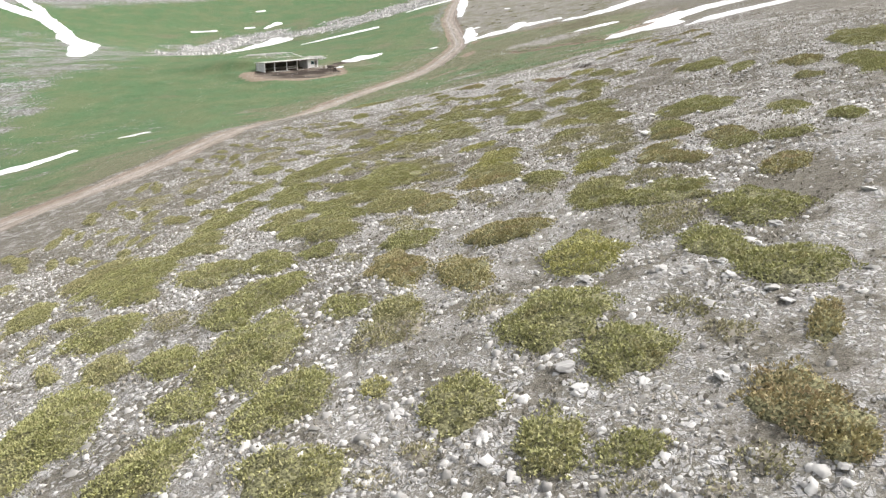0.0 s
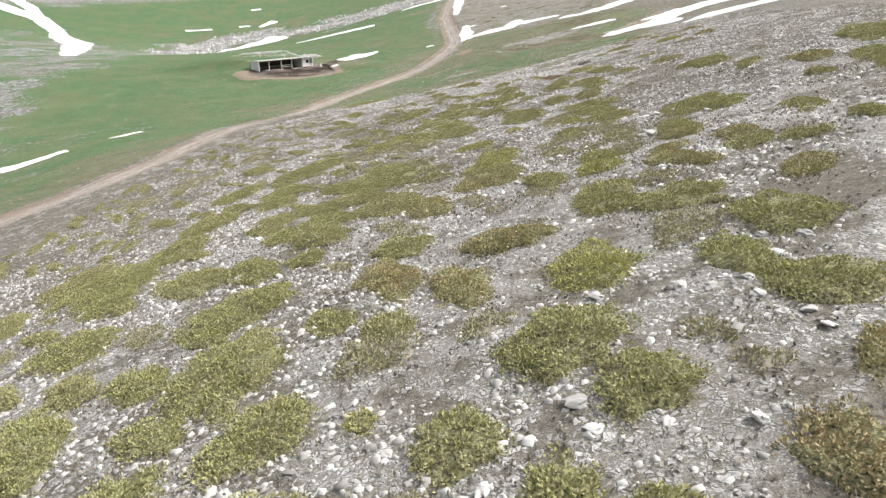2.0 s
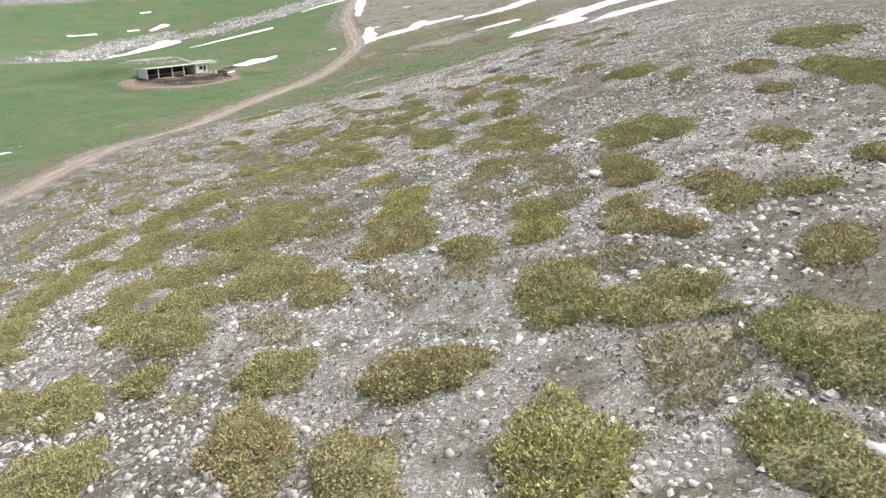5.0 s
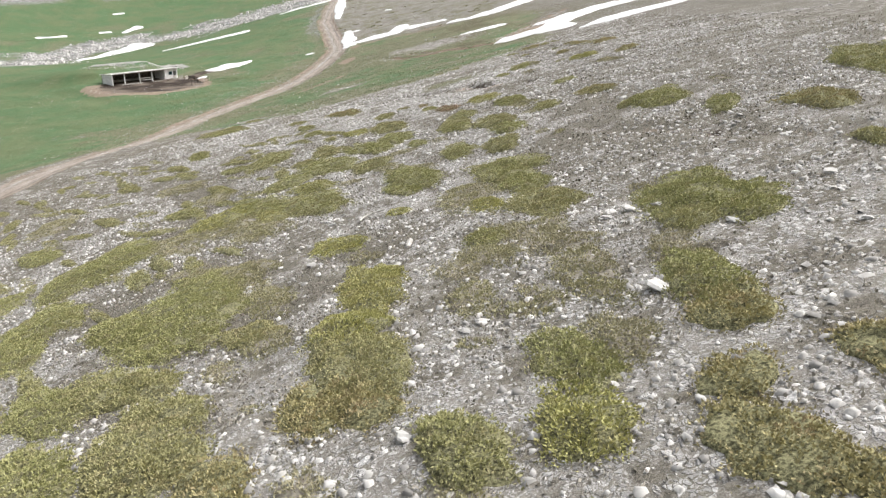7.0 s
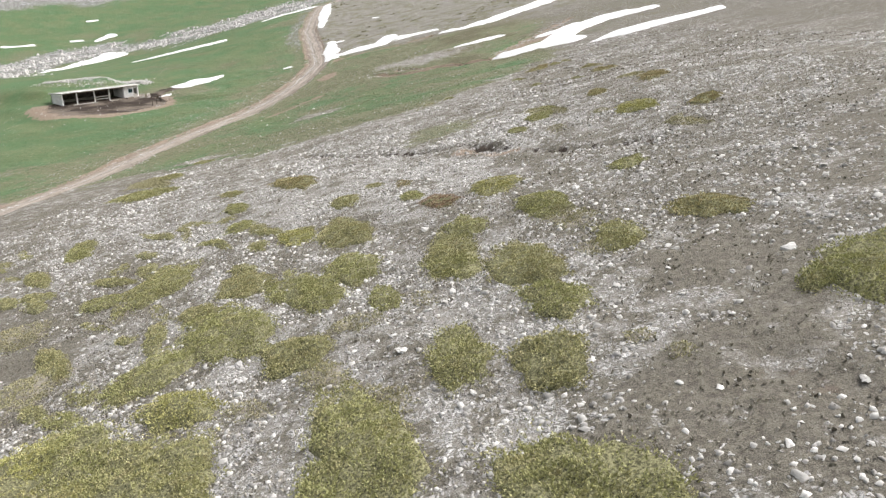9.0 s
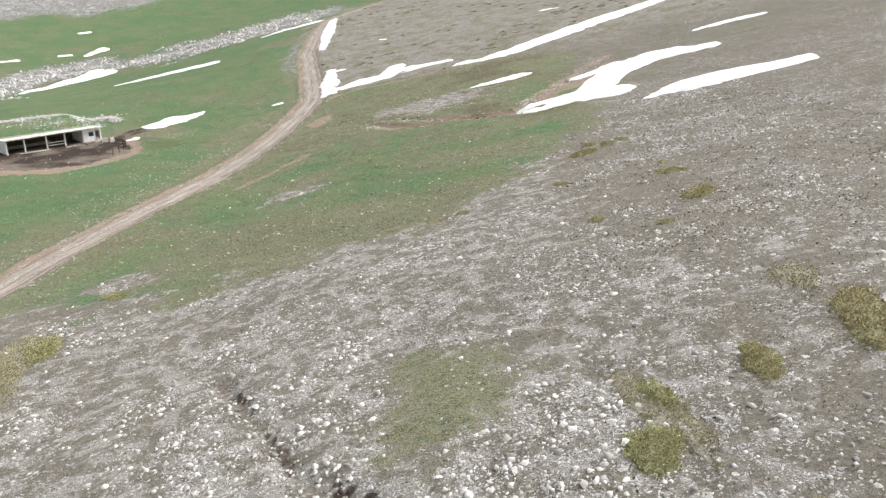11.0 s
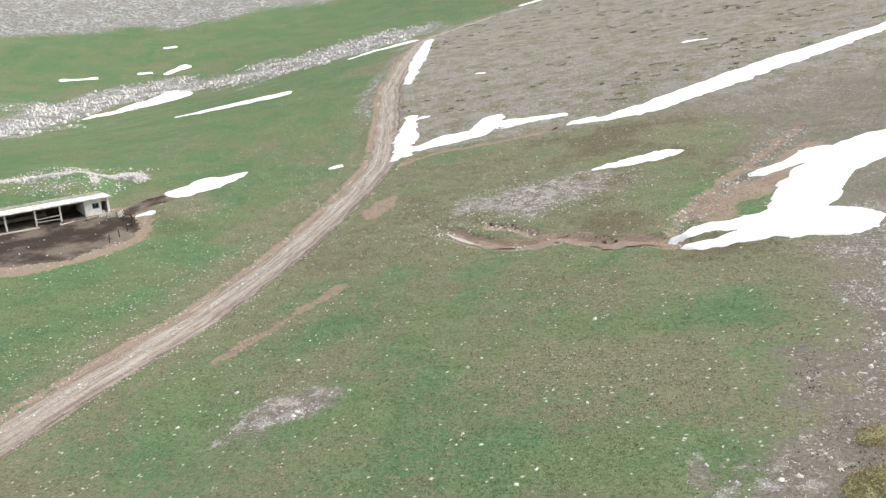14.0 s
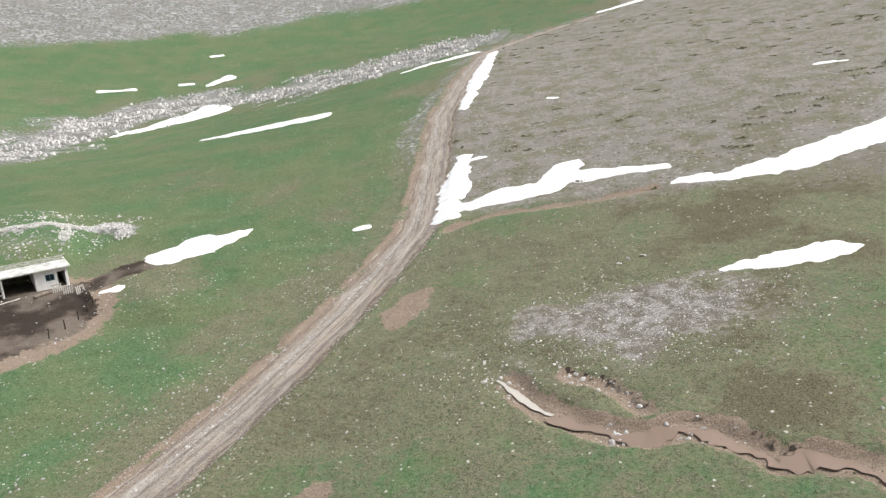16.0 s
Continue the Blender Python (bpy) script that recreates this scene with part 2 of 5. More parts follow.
def leaf_material(name, low, high, tired):
    s = Shade(name, 0.75, 0.25)
    each, isl = s.each(), s.island()
    c = s.mix(isl, low, high)
    c = s.mix(s.span(each, 0.55, 1.0, 0.0, 0.45), c, tired)
    c = s.mix(s.span(s.noise(1.6, 4, 0.65, at=s.world_place()), 0.5, 0.68, 0.0, 0.7), c, tired)
    c = s.mix(s.span(s.noise(4.5, 3, 0.6, at=s.world_place()), 0.52, 0.66, 0.0, 0.45), c, low)
    return s.done(c)


def mat_material():
    s = Shade("juniper_twigs", 0.95, 0.1)
    n = s.noise(16, 4, 0.65, at=s.world_place())
    return s.done(s.mix(s.span(n, 0.36, 0.64), (0.075, 0.073, 0.042), (0.300, 0.290, 0.165)), n, 0.8, 0.05)


def stone_material(name, low, high):
    s = Shade(name, 0.9, 0.25)
    n = s.noise(7, 5, 0.6, at=s.world_place())
    c = s.mix(s.sum(s.island(), s.each(), "MULTIPLY") if name == "loose_rock" else s.island(), low, high)
    c = s.mix(s.span(n, 0.55, 0.75, 0.0, 0.6), c, (0.17, 0.16, 0.145))
    return s.done(c, n, 0.4, 0.03)


def plain(name, dark, light, scale=4.0, rough=0.85, spec=0.25, stretch=None):
    s = Shade(name, rough, spec)
    n = s.noise(scale, 5, 0.6, stretch=stretch)
    f = s.noise(scale * 9, 3, 0.6)
    c = s.mix(s.span(n, 0.35, 0.68), dark, light)
    return s.done(s.mix(s.span(f, 0.55, 0.8, 0.0, 0.4), c, dark), f, 0.3, 0.02)


GROUND, SNOW, TWIG = ground_material(), snow_material(), mat_material()
LEAVES = (
    leaf_material("juniper_olive", (0.290, 0.296, 0.132), (0.450, 0.441, 0.213), (0.406, 0.359, 0.216)),
    leaf_material("juniper_yellow_green", (0.333, 0.332, 0.130), (0.522, 0.499, 0.213), (0.431, 0.392, 0.214)),
    leaf_material("juniper_brownish", (0.310, 0.279, 0.141), (0.459, 0.417, 0.220), (0.416, 0.321, 0.203)),
    leaf_material("juniper_russet", (0.267, 0.183, 0.125), (0.416, 0.307, 0.214), (0.377, 0.283, 0.200)),
    leaf_material("juniper_grey_green", (0.296, 0.286, 0.163), (0.450, 0.422, 0.250), (0.426, 0.384, 0.293)),
)
BARE_TWIG = plain("bare_grey_twigs", (0.165, 0.148, 0.120), (0.345, 0.318, 0.262), 11.0)
STONE = stone_material("limestone_chips", (0.235, 0.227, 0.212), (0.69, 0.675, 0.65))
ROCK = stone_material("loose_rock", (0.36, 0.352, 0.34), (0.66, 0.648, 0.625))
WHITEWASH = plain("weathered_whitewash", (0.74, 0.735, 0.72), (0.90, 0.895, 0.885), 1.5)
CONCRETE = plain("rough_concrete", (0.30, 0.29, 0.27), (0.47, 0.455, 0.43), 2.0)
OLD_WOOD = plain("grey_timber", (0.14, 0.115, 0.09), (0.29, 0.25, 0.21), 3.0, stretch=(1, 1, 12))
DARK_WOOD = plain("dark_timber", (0.035, 0.028, 0.022), (0.09, 0.072, 0.055), 3.0, stretch=(1, 1, 12))
PALE_WOOD = plain("bleached_timber", (0.42, 0.40, 0.37), (0.62, 0.60, 0.56), 3.0, stretch=(1, 1, 9))
BLUE_PAINT = plain("faded_blue_paint", (0.05, 0.17, 0.21), (0.10, 0.27, 0.31), 5.0, 0.6)
GLASS = Shade("window_glass", 0.06, 0.5).done((0.02, 0.03, 0.035))
WATER = Shade("melt_water", 0.12, 0.5).done((0.46, 0.43, 0.385))
POOL = Shade("muddy_water", 0.2, 0.4).done((0.235, 0.172, 0.132))
DEAD = stone_material("withered_juniper", (0.235, 0.215, 0.180), (0.43, 0.40, 0.345))
DRY = stone_material("dry_tuft", (0.175, 0.160, 0.122), (0.37, 0.345, 0.275))
HEATH = stone_material("dark_heath", (0.078, 0.068, 0.052), (0.20, 0.18, 0.14))
BLADE = stone_material("meadow_blade", (0.09, 0.135, 0.055), (0.19, 0.20, 0.10))

# ---------------------------------------------------------------- lie of the land


def lattice(ix, iy, seed):
    h = (ix.astype(np.int64) * 374761393 + iy.astype(np.int64) * 668265263 + seed * 974711) & 0xFFFFFFFF
    h = ((h ^ (h >> 13)) * 1274126177) & 0xFFFFFFFF
    return ((h ^ (h >> 16)) & 0xFFFF) / 65535.0


def grain(x, y, size, seed=0, octaves=3):
    """Smooth noise in -1..1, with bumps of that size in metres."""
    total, weight, scale = 0.0, 0.0, 1.0 / size
    for o in range(octaves):
        px, py = x * scale + 17.3 * o, y * scale - 9.1 * o
        ix, iy = np.floor(px), np.floor(py)
        fx, fy = px - ix, py - iy
        fx, fy = fx * fx * (3 - 2 * fx), fy * fy * (3 - 2 * fy)
        a, b = lattice(ix, iy, seed + o), lattice(ix + 1, iy, seed + o)
        c, d = lattice(ix, iy + 1, seed + o), lattice(ix + 1, iy + 1, seed + o)
        total = total + 0.5 ** o * ((a + (b - a) * fx) * (1 - fy) + (c + (d - c) * fx) * fy)
        weight += 0.5 ** o
        scale *= 2
    return total / weight * 2 - 1


def ramp(v, low, high):
    t = np.clip((v - low) / (high - low), 0, 1)
    return t * t * (3 - 2 * t)


def off_line(x, y, line):
    """Distance from a polyline; a flat 99 m where it is far off."""
    x, y = np.asarray(x, float), np.asarray(y, float)
    xs, ys = [p[0] for p in line], [p[1] for p in line]
    close = (x > min(xs) - 65) & (x < max(xs) + 65) & (y > min(ys) - 65) & (y < max(ys) + 65)
    if not close.all():
        out = np.full(x.shape, 99.0)
        if close.any():
            out[close] = off_line(x[close], y[close], line)
        return out
    best = np.full(x.shape, 1e9)
    for (ax, ay), (bx, by) in zip(line, line[1:]):
        dx, dy = bx - ax, by - ay
        t = np.clip(((x - ax) * dx + (y - ay) * dy) / (dx * dx + dy * dy), 0, 1)
        best = np.minimum(best, np.hypot(x - ax - t * dx, y - ay - t * dy))
    return best


def level_off(v):
    return np.where(np.abs(v) < 450, v, np.sign(v) * (450 + 250 * np.tanh((np.abs(v) - 450) / 250)))

BASE = [6.8497, 0.2618, -0.0863, 0.575, -0.1913, 0.2573]
HILLS = [  # mounds and hollows: x, y, spread, height
    (-30, 20, 25, 1.22), (0, 0, 25, 3.77), (30, 20, 25, 2.9), (-40, 70, 25, 4.45), (0, 50, 18, 0.29), (20, 60, 22, 4.53),
    (-30, 110, 25, -0.59), (10, 100, 22, 2.5), (40, 130, 30, 0.66), (-10, 140, 18, 0.12), (10, 160, 18, 0.04), (35, 190, 30, -0.65),
    (-10, 180, 16, 0.9), (-30, 180, 22, -1.69), (-65, 170, 25, -0.22), (-60, 220, 30, -0.57), (-10, 225, 28, 0.4), (30, 240, 28, 2.63),
    (-140, 310, 50, -9.9), (-60, 300, 40, 3.22), (0, 320, 50, 3.02), (-220, 400, 80, -2.28), (-110, 440, 60, -5.72), (60, 450, 90, 2.02),
    (-160, 200, 70, 8.11), (-120, 90, 60, 0.62),
]
SWELLS = [  # gentle swells of the stony slope: x, y, height
    (6, -4, 0.1), (-6, 8, -0.09), (17, 8, 0.09), (-6, 20, -0.1), (17, 20, 0.16), (-6, 32, -0.08), (6, 32, -0.31),
    (-6, 44, 0.11), (6, 44, 0.18), (17, 44, 0.08), (-18, 56, 0.07), (-6, 56, 0.08), (6, 56, -0.27), (17, 56, -0.05),
    (-18, 68, 0.23), (-6, 68, 0.28), (6, 68, -0.19), (17, 68, 0.2), (-18, 80, 0.07), (-6, 80, 0.08), (17, 80, 0.29),
]
TRACK = [(-60, -40), (-52, 10), (-47.4, 41), (-42.5, 50), (-39.5, 58), (-39, 68), (-42, 88), (-43, 104), (-41, 126), (-37, 142), (-32.5, 156), (-30, 171), (-28, 187), (-26, 209), (-30.3, 232), (-37.2, 266), (-41, 309), (-44, 352), (-35, 371), (-23, 387), (-8, 400)]
STREAM = [(-13.1, 175.1), (-10, 172.7), (-7.6, 170.4), (-5.4, 168.3), (-3.1, 166.6), (-1, 165.6), (0.8, 165.2), (2.6, 166), (4.4, 165.6), (6.2, 163.9), (7.4, 162.8), (9.1, 163), (11.3, 162.2), (13.3, 160.7)]
GULLY = [(13.3, 162.5), (14.3, 165.5), (17.6, 172.9), (22.5, 179.7), (27, 186), (33, 194)]
CRACK = [(-9.6, 83.7), (-6, 78), (-3.7, 73.8), (-1.4, 71.9), (0.2, 70.3), (2.2, 68.7), (3.6, 66.8), (4.8, 65), (5.6, 63.6), (6.4, 61.6), (7.7, 59.5), (9.6, 58), (11.2, 55.6)]
TERRACE = [(7.3, 36.9), (9.7, 33.4), (11.2, 29.9), (12.2, 27.2)]
SIDE = [(-4.9, 172.7), (-2.6, 171.7), (-0.7, 169.8), (0.3, 168)]
OUTCROP = [(-88, 196), (-85, 199), (-83, 201.5), (-80, 204.5), (-77, 208), (-74.5, 211.3), (-71.3, 210.6), (-69.5, 208.3)]
LEDGE = [(-146, 264), (-159, 297), (-157, 319), (-148, 336), (-132, 345), (-113, 350), (-97, 360), (-78, 370), (-63, 384)]
MELT = [(-22, 207), (-17, 211), (-8, 211.5), (2, 213)]
SHED_AT, SHED_TURN, FLOOR = Vector((-71.5, 186.1)), math.atan2(0.775, 0.632), -10.3
ALONG, BACK = Vector((0.632, 0.775)), Vector((-0.775, 0.632))


def height(x, y):
    x, y = np.asarray(x, float), np.asarray(y, float)
    sx, sy = level_off(x), level_off(y - 150) + 150
    h = BASE[0] + BASE[1] * sx + BASE[2] * sy + (BASE[3] * sx * sx + BASE[4] * sx * sy + BASE[5] * sy * sy) / 1000
    for cx, cy, r, rise in HILLS:
        h = h + rise * np.exp(-((x - cx) ** 2 + (y - cy) ** 2) / (2 * r * r))
    for cx, cy, rise in SWELLS:
        h = h + rise * np.exp(-((x - cx) ** 2 + (y - cy) ** 2) / 144.5)
    # level pad with the shed cut into the bank behind it
    along = (x - SHED_AT.x) * ALONG.x + (y - SHED_AT.y) * ALONG.y
    back = (x - SHED_AT.x) * BACK.x + (y - SHED_AT.y) * BACK.y
    pad = ramp(np.maximum(np.abs(along + 2) - 12, np.abs(back + 5) - 9.5), 6, 0)
    h = h + (FLOOR - h) * pad
    bank = ramp(along, 17, 8.8) * ramp(-along, 26, 8) * ramp(back - 1.2 * np.maximum(along - 8.6, 0), 4.6, 9.0 + 1.6 * np.maximum(-along - 8.6, 0)) * ramp(back, 45, 15)
    h = np.maximum(h, h + (-8.1 - 0.01 * back - h) * bank)
    # stream bed, turf scar and track
    h = h - 0.46 * ramp(off_line(x, y, STREAM) + 0.6 * grain(x, y, 2.8, 5, 2), 1.35, 1.0) * ramp(x, -12.5, -8)
    h = h - 0.3 * ramp(off_line(x, y, SIDE) + 0.4 * grain(x, y, 1.8, 5, 2), 0.9, 0.4)
    h = h - 0.3 * ramp(off_line(x, y, GULLY) + 0.8 * grain(x, y, 2.4, 5), 1.4, 0.2)
    h = h - 0.30 * ramp(off_line(x, y, CRACK) + 0.3 * grain(x, y, 1.8, 6), 0.52, 0.1) * ramp(grain(x, y, 2.6, 9), -0.65, -0.1)
    h = h - 0.13 * ramp(off_line(x, y, TERRACE) + 0.35 * grain(x, y, 1.8, 6), 0.55, 0.1)
    h = h - 0.3 * ramp(off_line(x, y, [(3.4, 66.4), (4.6, 64.0)]) + 0.3 * grain(x, y, 1.8, 6), 0.9, 0.2)
    h = h + 0.5 * ramp(off_line(x, y, OUTCROP) + 0.8 * grain(x, y, 3, 7), 2.4, 0.6)
    h = h - 0.35 * ramp(off_line(x, y, MELT) + 0.3 * grain(x, y, 1.5, 8), 1.0, 0.2)
    d = off_line(x, y, TRACK)
    h = h - 0.16 * ramp(d, 3.4, 2.2) + 0.07 * np.cos(d * 3.2) * ramp(d, 2.4, 1.6) + 0.12 * ramp(np.abs(d - 3.2), 0.8, 0.0)
    rough = ramp(d, 1.5, 3.5) * (1 - 0.8 * pad)
    near = ramp(np.hypot(x, y - 100), 420, 160)
    h = h + rough * (0.20 * grain(x, y, 7.0, 1) + near * 0.09 * grain(x, y, 1.4, 2, 2))
    ledge = off_line(x, y, LEDGE)
    return h + ramp(ledge, 20, 6) * 1.2 * grain(x, y, 6.0, 3, 4) + ramp(np.hypot(x, y - 100), 380, 800) * 9 * grain(x, y, 90, 4, 4)


def spacing(fine_from, fine_to, step, far_from, far_to, growth=1.045):
    out = list(np.arange(fine_from, fine_to, step))
    v, g = fine_to, step
    while v < far_to:
        out.append(v)
        g *= growth
        v += g
    v, g = fine_from, step
    while v > far_from:
        g *= growth
        v -= g
        out.insert(0, v)
    return np.array(out)


def mesh_from(name, verts, faces, material, smooth=True):
    """A mesh out of an array of corners and an array of triangles or quads."""
    verts, faces = np.asarray(verts, np.float32), np.asarray(faces, np.int32)
    me = bpy.data.meshes.new(name)
    me.vertices.add(len(verts))
    me.vertices.foreach_set("co", verts.ravel())
    k = faces.shape[1]
    me.loops.add(faces.size)
    me.loops.foreach_set("vertex_index", faces.ravel())
    me.polygons.add(len(faces))
    me.polygons.foreach_set("loop_start", np.arange(0, faces.size, k, dtype=np.int32))
    me.polygons.foreach_set("use_smooth", np.full(len(faces), smooth))
    me.update(calc_edges=True)
    me.materials.append(material)
    return me


def grid_faces(nx, ny):
    i = np.arange(nx - 1)[None, :] + np.arange(ny - 1)[:, None] * nx
    return np.stack([i, i + 1, i + nx + 1, i + nx], -1).reshape(-1, 4)


def zones(x, y):
    """Cover and wear of the ground: grass, stones, bare earth; track, mud with painted bank and crack shade, rock."""
    n8, n25, n3 = grain(x, y, 8, 11), grain(x, y, 25, 12), grain(x, y, 3, 13)
    tx = np.interp(y, [p[1] for p in TRACK], [p[0] for p in TRACK])
    d = off_line(x, y, TRACK)
    meadow_from = np.interp(x, [-60, -45, -31, -7, 1, 11, 17, 28, 60], [70, 96, 102, 104, 107, 118, 130, 140, 165])
    grass = ramp(y - meadow_from + 10 * n8 + 7 * n3, -9, 13)
    grass = np.maximum(grass, ramp(tx - x, 1, 7))
    # the hillside past the stream turns stony
    hill = ramp(y + 5 * n8, 204, 220) * ramp(x - tx, 1, 4)
    grass = grass * (1 - 0.92 * hill)
    side = ramp(x + 6 * n8, 14, 30) * ramp(x - tx, 1, 4)
    grass = grass * (1 - 0.62 * side)
    shoulder = ramp(x - 17.5 - 0.5 * (y - 127) + 11 * n8 + 4 * n3, -5, 6) * ramp(y, 172, 150) * ramp(y, 95, 110)
    grass = grass * (1 - 0.9 * shoulder)
    grass = np.maximum(grass, 0.7 * ramp(np.hypot((x - 1.6) / 4.5, (y - 77) / 7.5) + 0.5 * n3 + 0.3 * n8, 1.2, 0.2))
    fan = ramp(np.hypot((x - 0.5) / 15.0, (y - 181 - 0.3 * x) / 8.0) + 0.45 * n3 + 0.3 * n8, 1.25, 0.1)
    fan = np.maximum(fan, ramp(np.hypot((x + 17.5) / 6.0, (y - 136.8 - 0.5 * (x + 17.5)) / 4.4) + 0.5 * n3, 1.2, 0.1))
    fan = np.maximum(fan, ramp(np.hypot((x + 27) / 6.0, (y - 112) / 4.0) + 0.5 * n3, 1.2, 0.1))
    grass = grass * (1 - 0.85 * fan)
    sere = 0.52 + 0.35 * ramp(x + 6 * n8, 0, 16) + 0.9 * n25 + 0.9 * n8 + 0.45 * n3 - 0.3 * ramp(tx - x, 4, 16) - 0.6 * ramp(tx - x, 10, 30) + 0.2 * ramp(y, 150, 110)
    sere = sere + 0.15 * ramp(x, -24, -6) + 0.3 * ramp(np.hypot((x + 8) / 16, (y - 114) / 9), 1.1, 0.4)
    sere = np.maximum(sere, 0.95 * ramp(np.hypot((x + 0.5) / 17.0, (y - 180.5 - 0.3 * x) / 9.5) + 0.3 * n3, 1.15, 0.6))
    sere = np.maximum(sere, 0.9 * ramp(np.hypot((x + 60) / 15, (y - 196) / 11) + 0.5 * n8 + 0.3 * n3, 1.1, 0.4))
    sere = np.maximum(sere, ramp(np.hypot((x - 1.6) / 6, (y - 77) / 10), 1.2, 0.8))
    sere = np.maximum(sere, 0.75 * ramp(np.abs(d - 5) + 3 * n8, 3.5, 0.5))
    sere = np.maximum(sere, 0.8 * ramp(off_line(x, y, LEDGE), 60, 25) * ramp(n8, 0.0, 0.5))
    brow = np.maximum(0.5 * ramp(x + 4 * n8, 5, 15), 0.3 * ramp(y + 6 * n8, 62, 80)) * ramp(x - tx, 4, 12)
    brow = np.maximum(brow, 0.55 * ramp(-x + 5 * n8, 13, 26))
    brow = np.maximum(brow, 0.6 * ramp(0.7 * n25 + n8 + 0.4 * n3, 0.15, 0.6))
    brow = np.maximum(brow, ramp(x + 5 * n8, 4, 16) * ramp(y + 5 * n8, 78, 96))
    for cx, cy, rx, ry in ((10, 32, 5, 7), (15, 57, 7, 7), (-16, 52, 6, 8), (-10, 31, 6, 5), (-5, 24.5, 3.5, 2.5), (-15, 41, 4, 5), (7, 8, 3, 5), (7, 35, 4.5, 4.5), (11.5, 54, 5.5, 5), (8.5, 30, 3, 3), (-1.5, 28, 3, 2.5), (9, 43, 3.5, 4), (6, 60.5, 3, 2)):
        brow = np.maximum(brow, 0.7 * ramp(np.hypot((x - cx) / rx, (y - cy) / ry) + 0.5 * n3, 1.15, 0.4))
    tan = ramp(np.hypot((x + 7) / 9, (y - 120) / 6) + 0.5 * n3 + 0.3 * n8, 1.15, 0.3)
    sere = np.maximum(sere, 1.1 * tan)
    damp = ramp(x + 6 * n8, -4, 14) * ramp(y + 4 * n8, 148, 164) * ramp(y, 216, 204) * (0.42 + 0.7 * n8) + 0.4 * ramp(0.8 * n25 + 0.7 * n8 + 0.3 * n3, 0.1, 0.7) * ramp(tx - x, 12, -2)
    lane = np.stack([0.5 + np.clip(d * np.sign(x - tx) / 8, -0.5, 0.5), hill, np.clip(sere, 0, 1), np.clip(damp, 0, 1) * (1 - tan)], -1)
    valley_far = ramp(np.hypot(x + 60, y - 180), 110, 170)
    # far scree above the valley, and boulder ground low in it
    up = (x + 237) * -0.70 + (y - 362) * 0.71
    scree = ramp(up + 14 * n25 + 6 * n8, -4, 14) * ramp(x, -20, -70)
    scree = np.maximum(scree, ramp(off_line(x, y, LEDGE) + 13 * n8 + 9 * n3, 21 + 14 * ramp(x, -125, -85), 3))
    scree = np.maximum(scree, 0.9 * ramp(off_line(x, y, OUTCROP) + 1.2 * n3, 2.4, 0.8))
    scree = np.maximum(scree, 0.36 * ramp(np.hypot((x + 79) / 9, (y - 199) / 8) + 0.5 * n3, 1.1, 0.4))
    scree = np.maximum(scree, 0.55 * ramp(np.abs(d - 4.5) + 4 * n8 + 2 * n3, 5, 0.5) * ramp(y, 215, 250) * ramp(tx - x, -1, 1))
    low = ramp(-x - 118 - 0.25 * (y - 150) + 18 * n25 + 8 * n8, -8, 16) * ramp(y, 330, 260)
    scree = np.maximum(scree, low * (0.55 + 0.5 * n8 + 0.4 * n3))
    scree = np.maximum(scree, 0.42 * ramp(tx - x, 6, 18) * ramp(y, 150, 110) * ramp(n8 + 0.5 * n3, -0.1, 0.5))
    stone = np.clip(0.60 + 0.25 * n8 + 0.25 * n3 - 0.35 * hill - 0.24 * brow * ramp(y, 75, 60) - 0.06 * brow, 0.05, 0.9)
    stone = np.maximum(stone, 0.5 * fan)
    stone = np.maximum(stone, shoulder * (0.42 + 0.3 * n3))
    brow = np.maximum(brow, 0.75 * shoulder)
    earth = ramp(off_line(x, y, STREAM) + 0.6 * n3, 1.7, 0.9) * ramp(x, -12, -7)
    earth = np.maximum(earth, 0.9 * ramp(off_line(x, y, SIDE) + 0.5 * n3, 1.2, 0.5))
    earth = np.maximum(earth, 0.3 * ramp(off_line(x, y, TERRACE) + 0.5 * n3, 0.7, 0.2))
    earth = np.maximum(earth, 0.66 * ramp(off_line(x, y, GULLY) + 1.6 * n3, 1.7, 0.2))
    earth = np.maximum(earth, 0.72 * ramp(off_line(x, y, [(17.5, 167.5), (21, 172), (25, 175.5), (31, 184)]) + 2.2 * n3, 3.4, 1.4))
    earth = np.maximum(earth, 0.8 * ramp(off_line(x, y, [(3.0, 66.3), (4.8, 63.6)]) + 0.8 * n3, 1.0, 0.3))
    earth = np.maximum(earth, ramp(off_line(x, y, MELT) + 0.6 * n3, 1.2, 0.4))
    earth = np.maximum(earth, ramp(np.hypot((x + 21.5) / 2.6, (y - 187 - 1.2 * (x + 21.5)) / 4.5) + 0.8 * n3, 1.1, 0.5))
    earth = np.maximum(earth, ramp(off_line(x, y, [(-26.5, 146), (-22, 154), (-19, 160)]) + 1.4 * n3, 1.5, 0.2) * 0.75)
    earth = np.maximum(earth, 0.75 * ramp(np.abs(d - 3.0) + 0.8 * n3, 1.1, 0.2) * ramp(tx - x, -1, 1) * ramp(y, 95, 125))
    along = (x - SHED_AT.x) * ALONG.x + (y - SHED_AT.y) * ALONG.y
    back = (x - SHED_AT.x) * BACK.x + (y - SHED_AT.y) * BACK.y
    yard = np.hypot((along + 2.0) / 13.0, (back + 5.3) / 10.8) + 0.12 * n3 + 3 * ramp(back, 4.2, 5.2)
    mud_shade = ramp(yard, 1.02, 0.86)
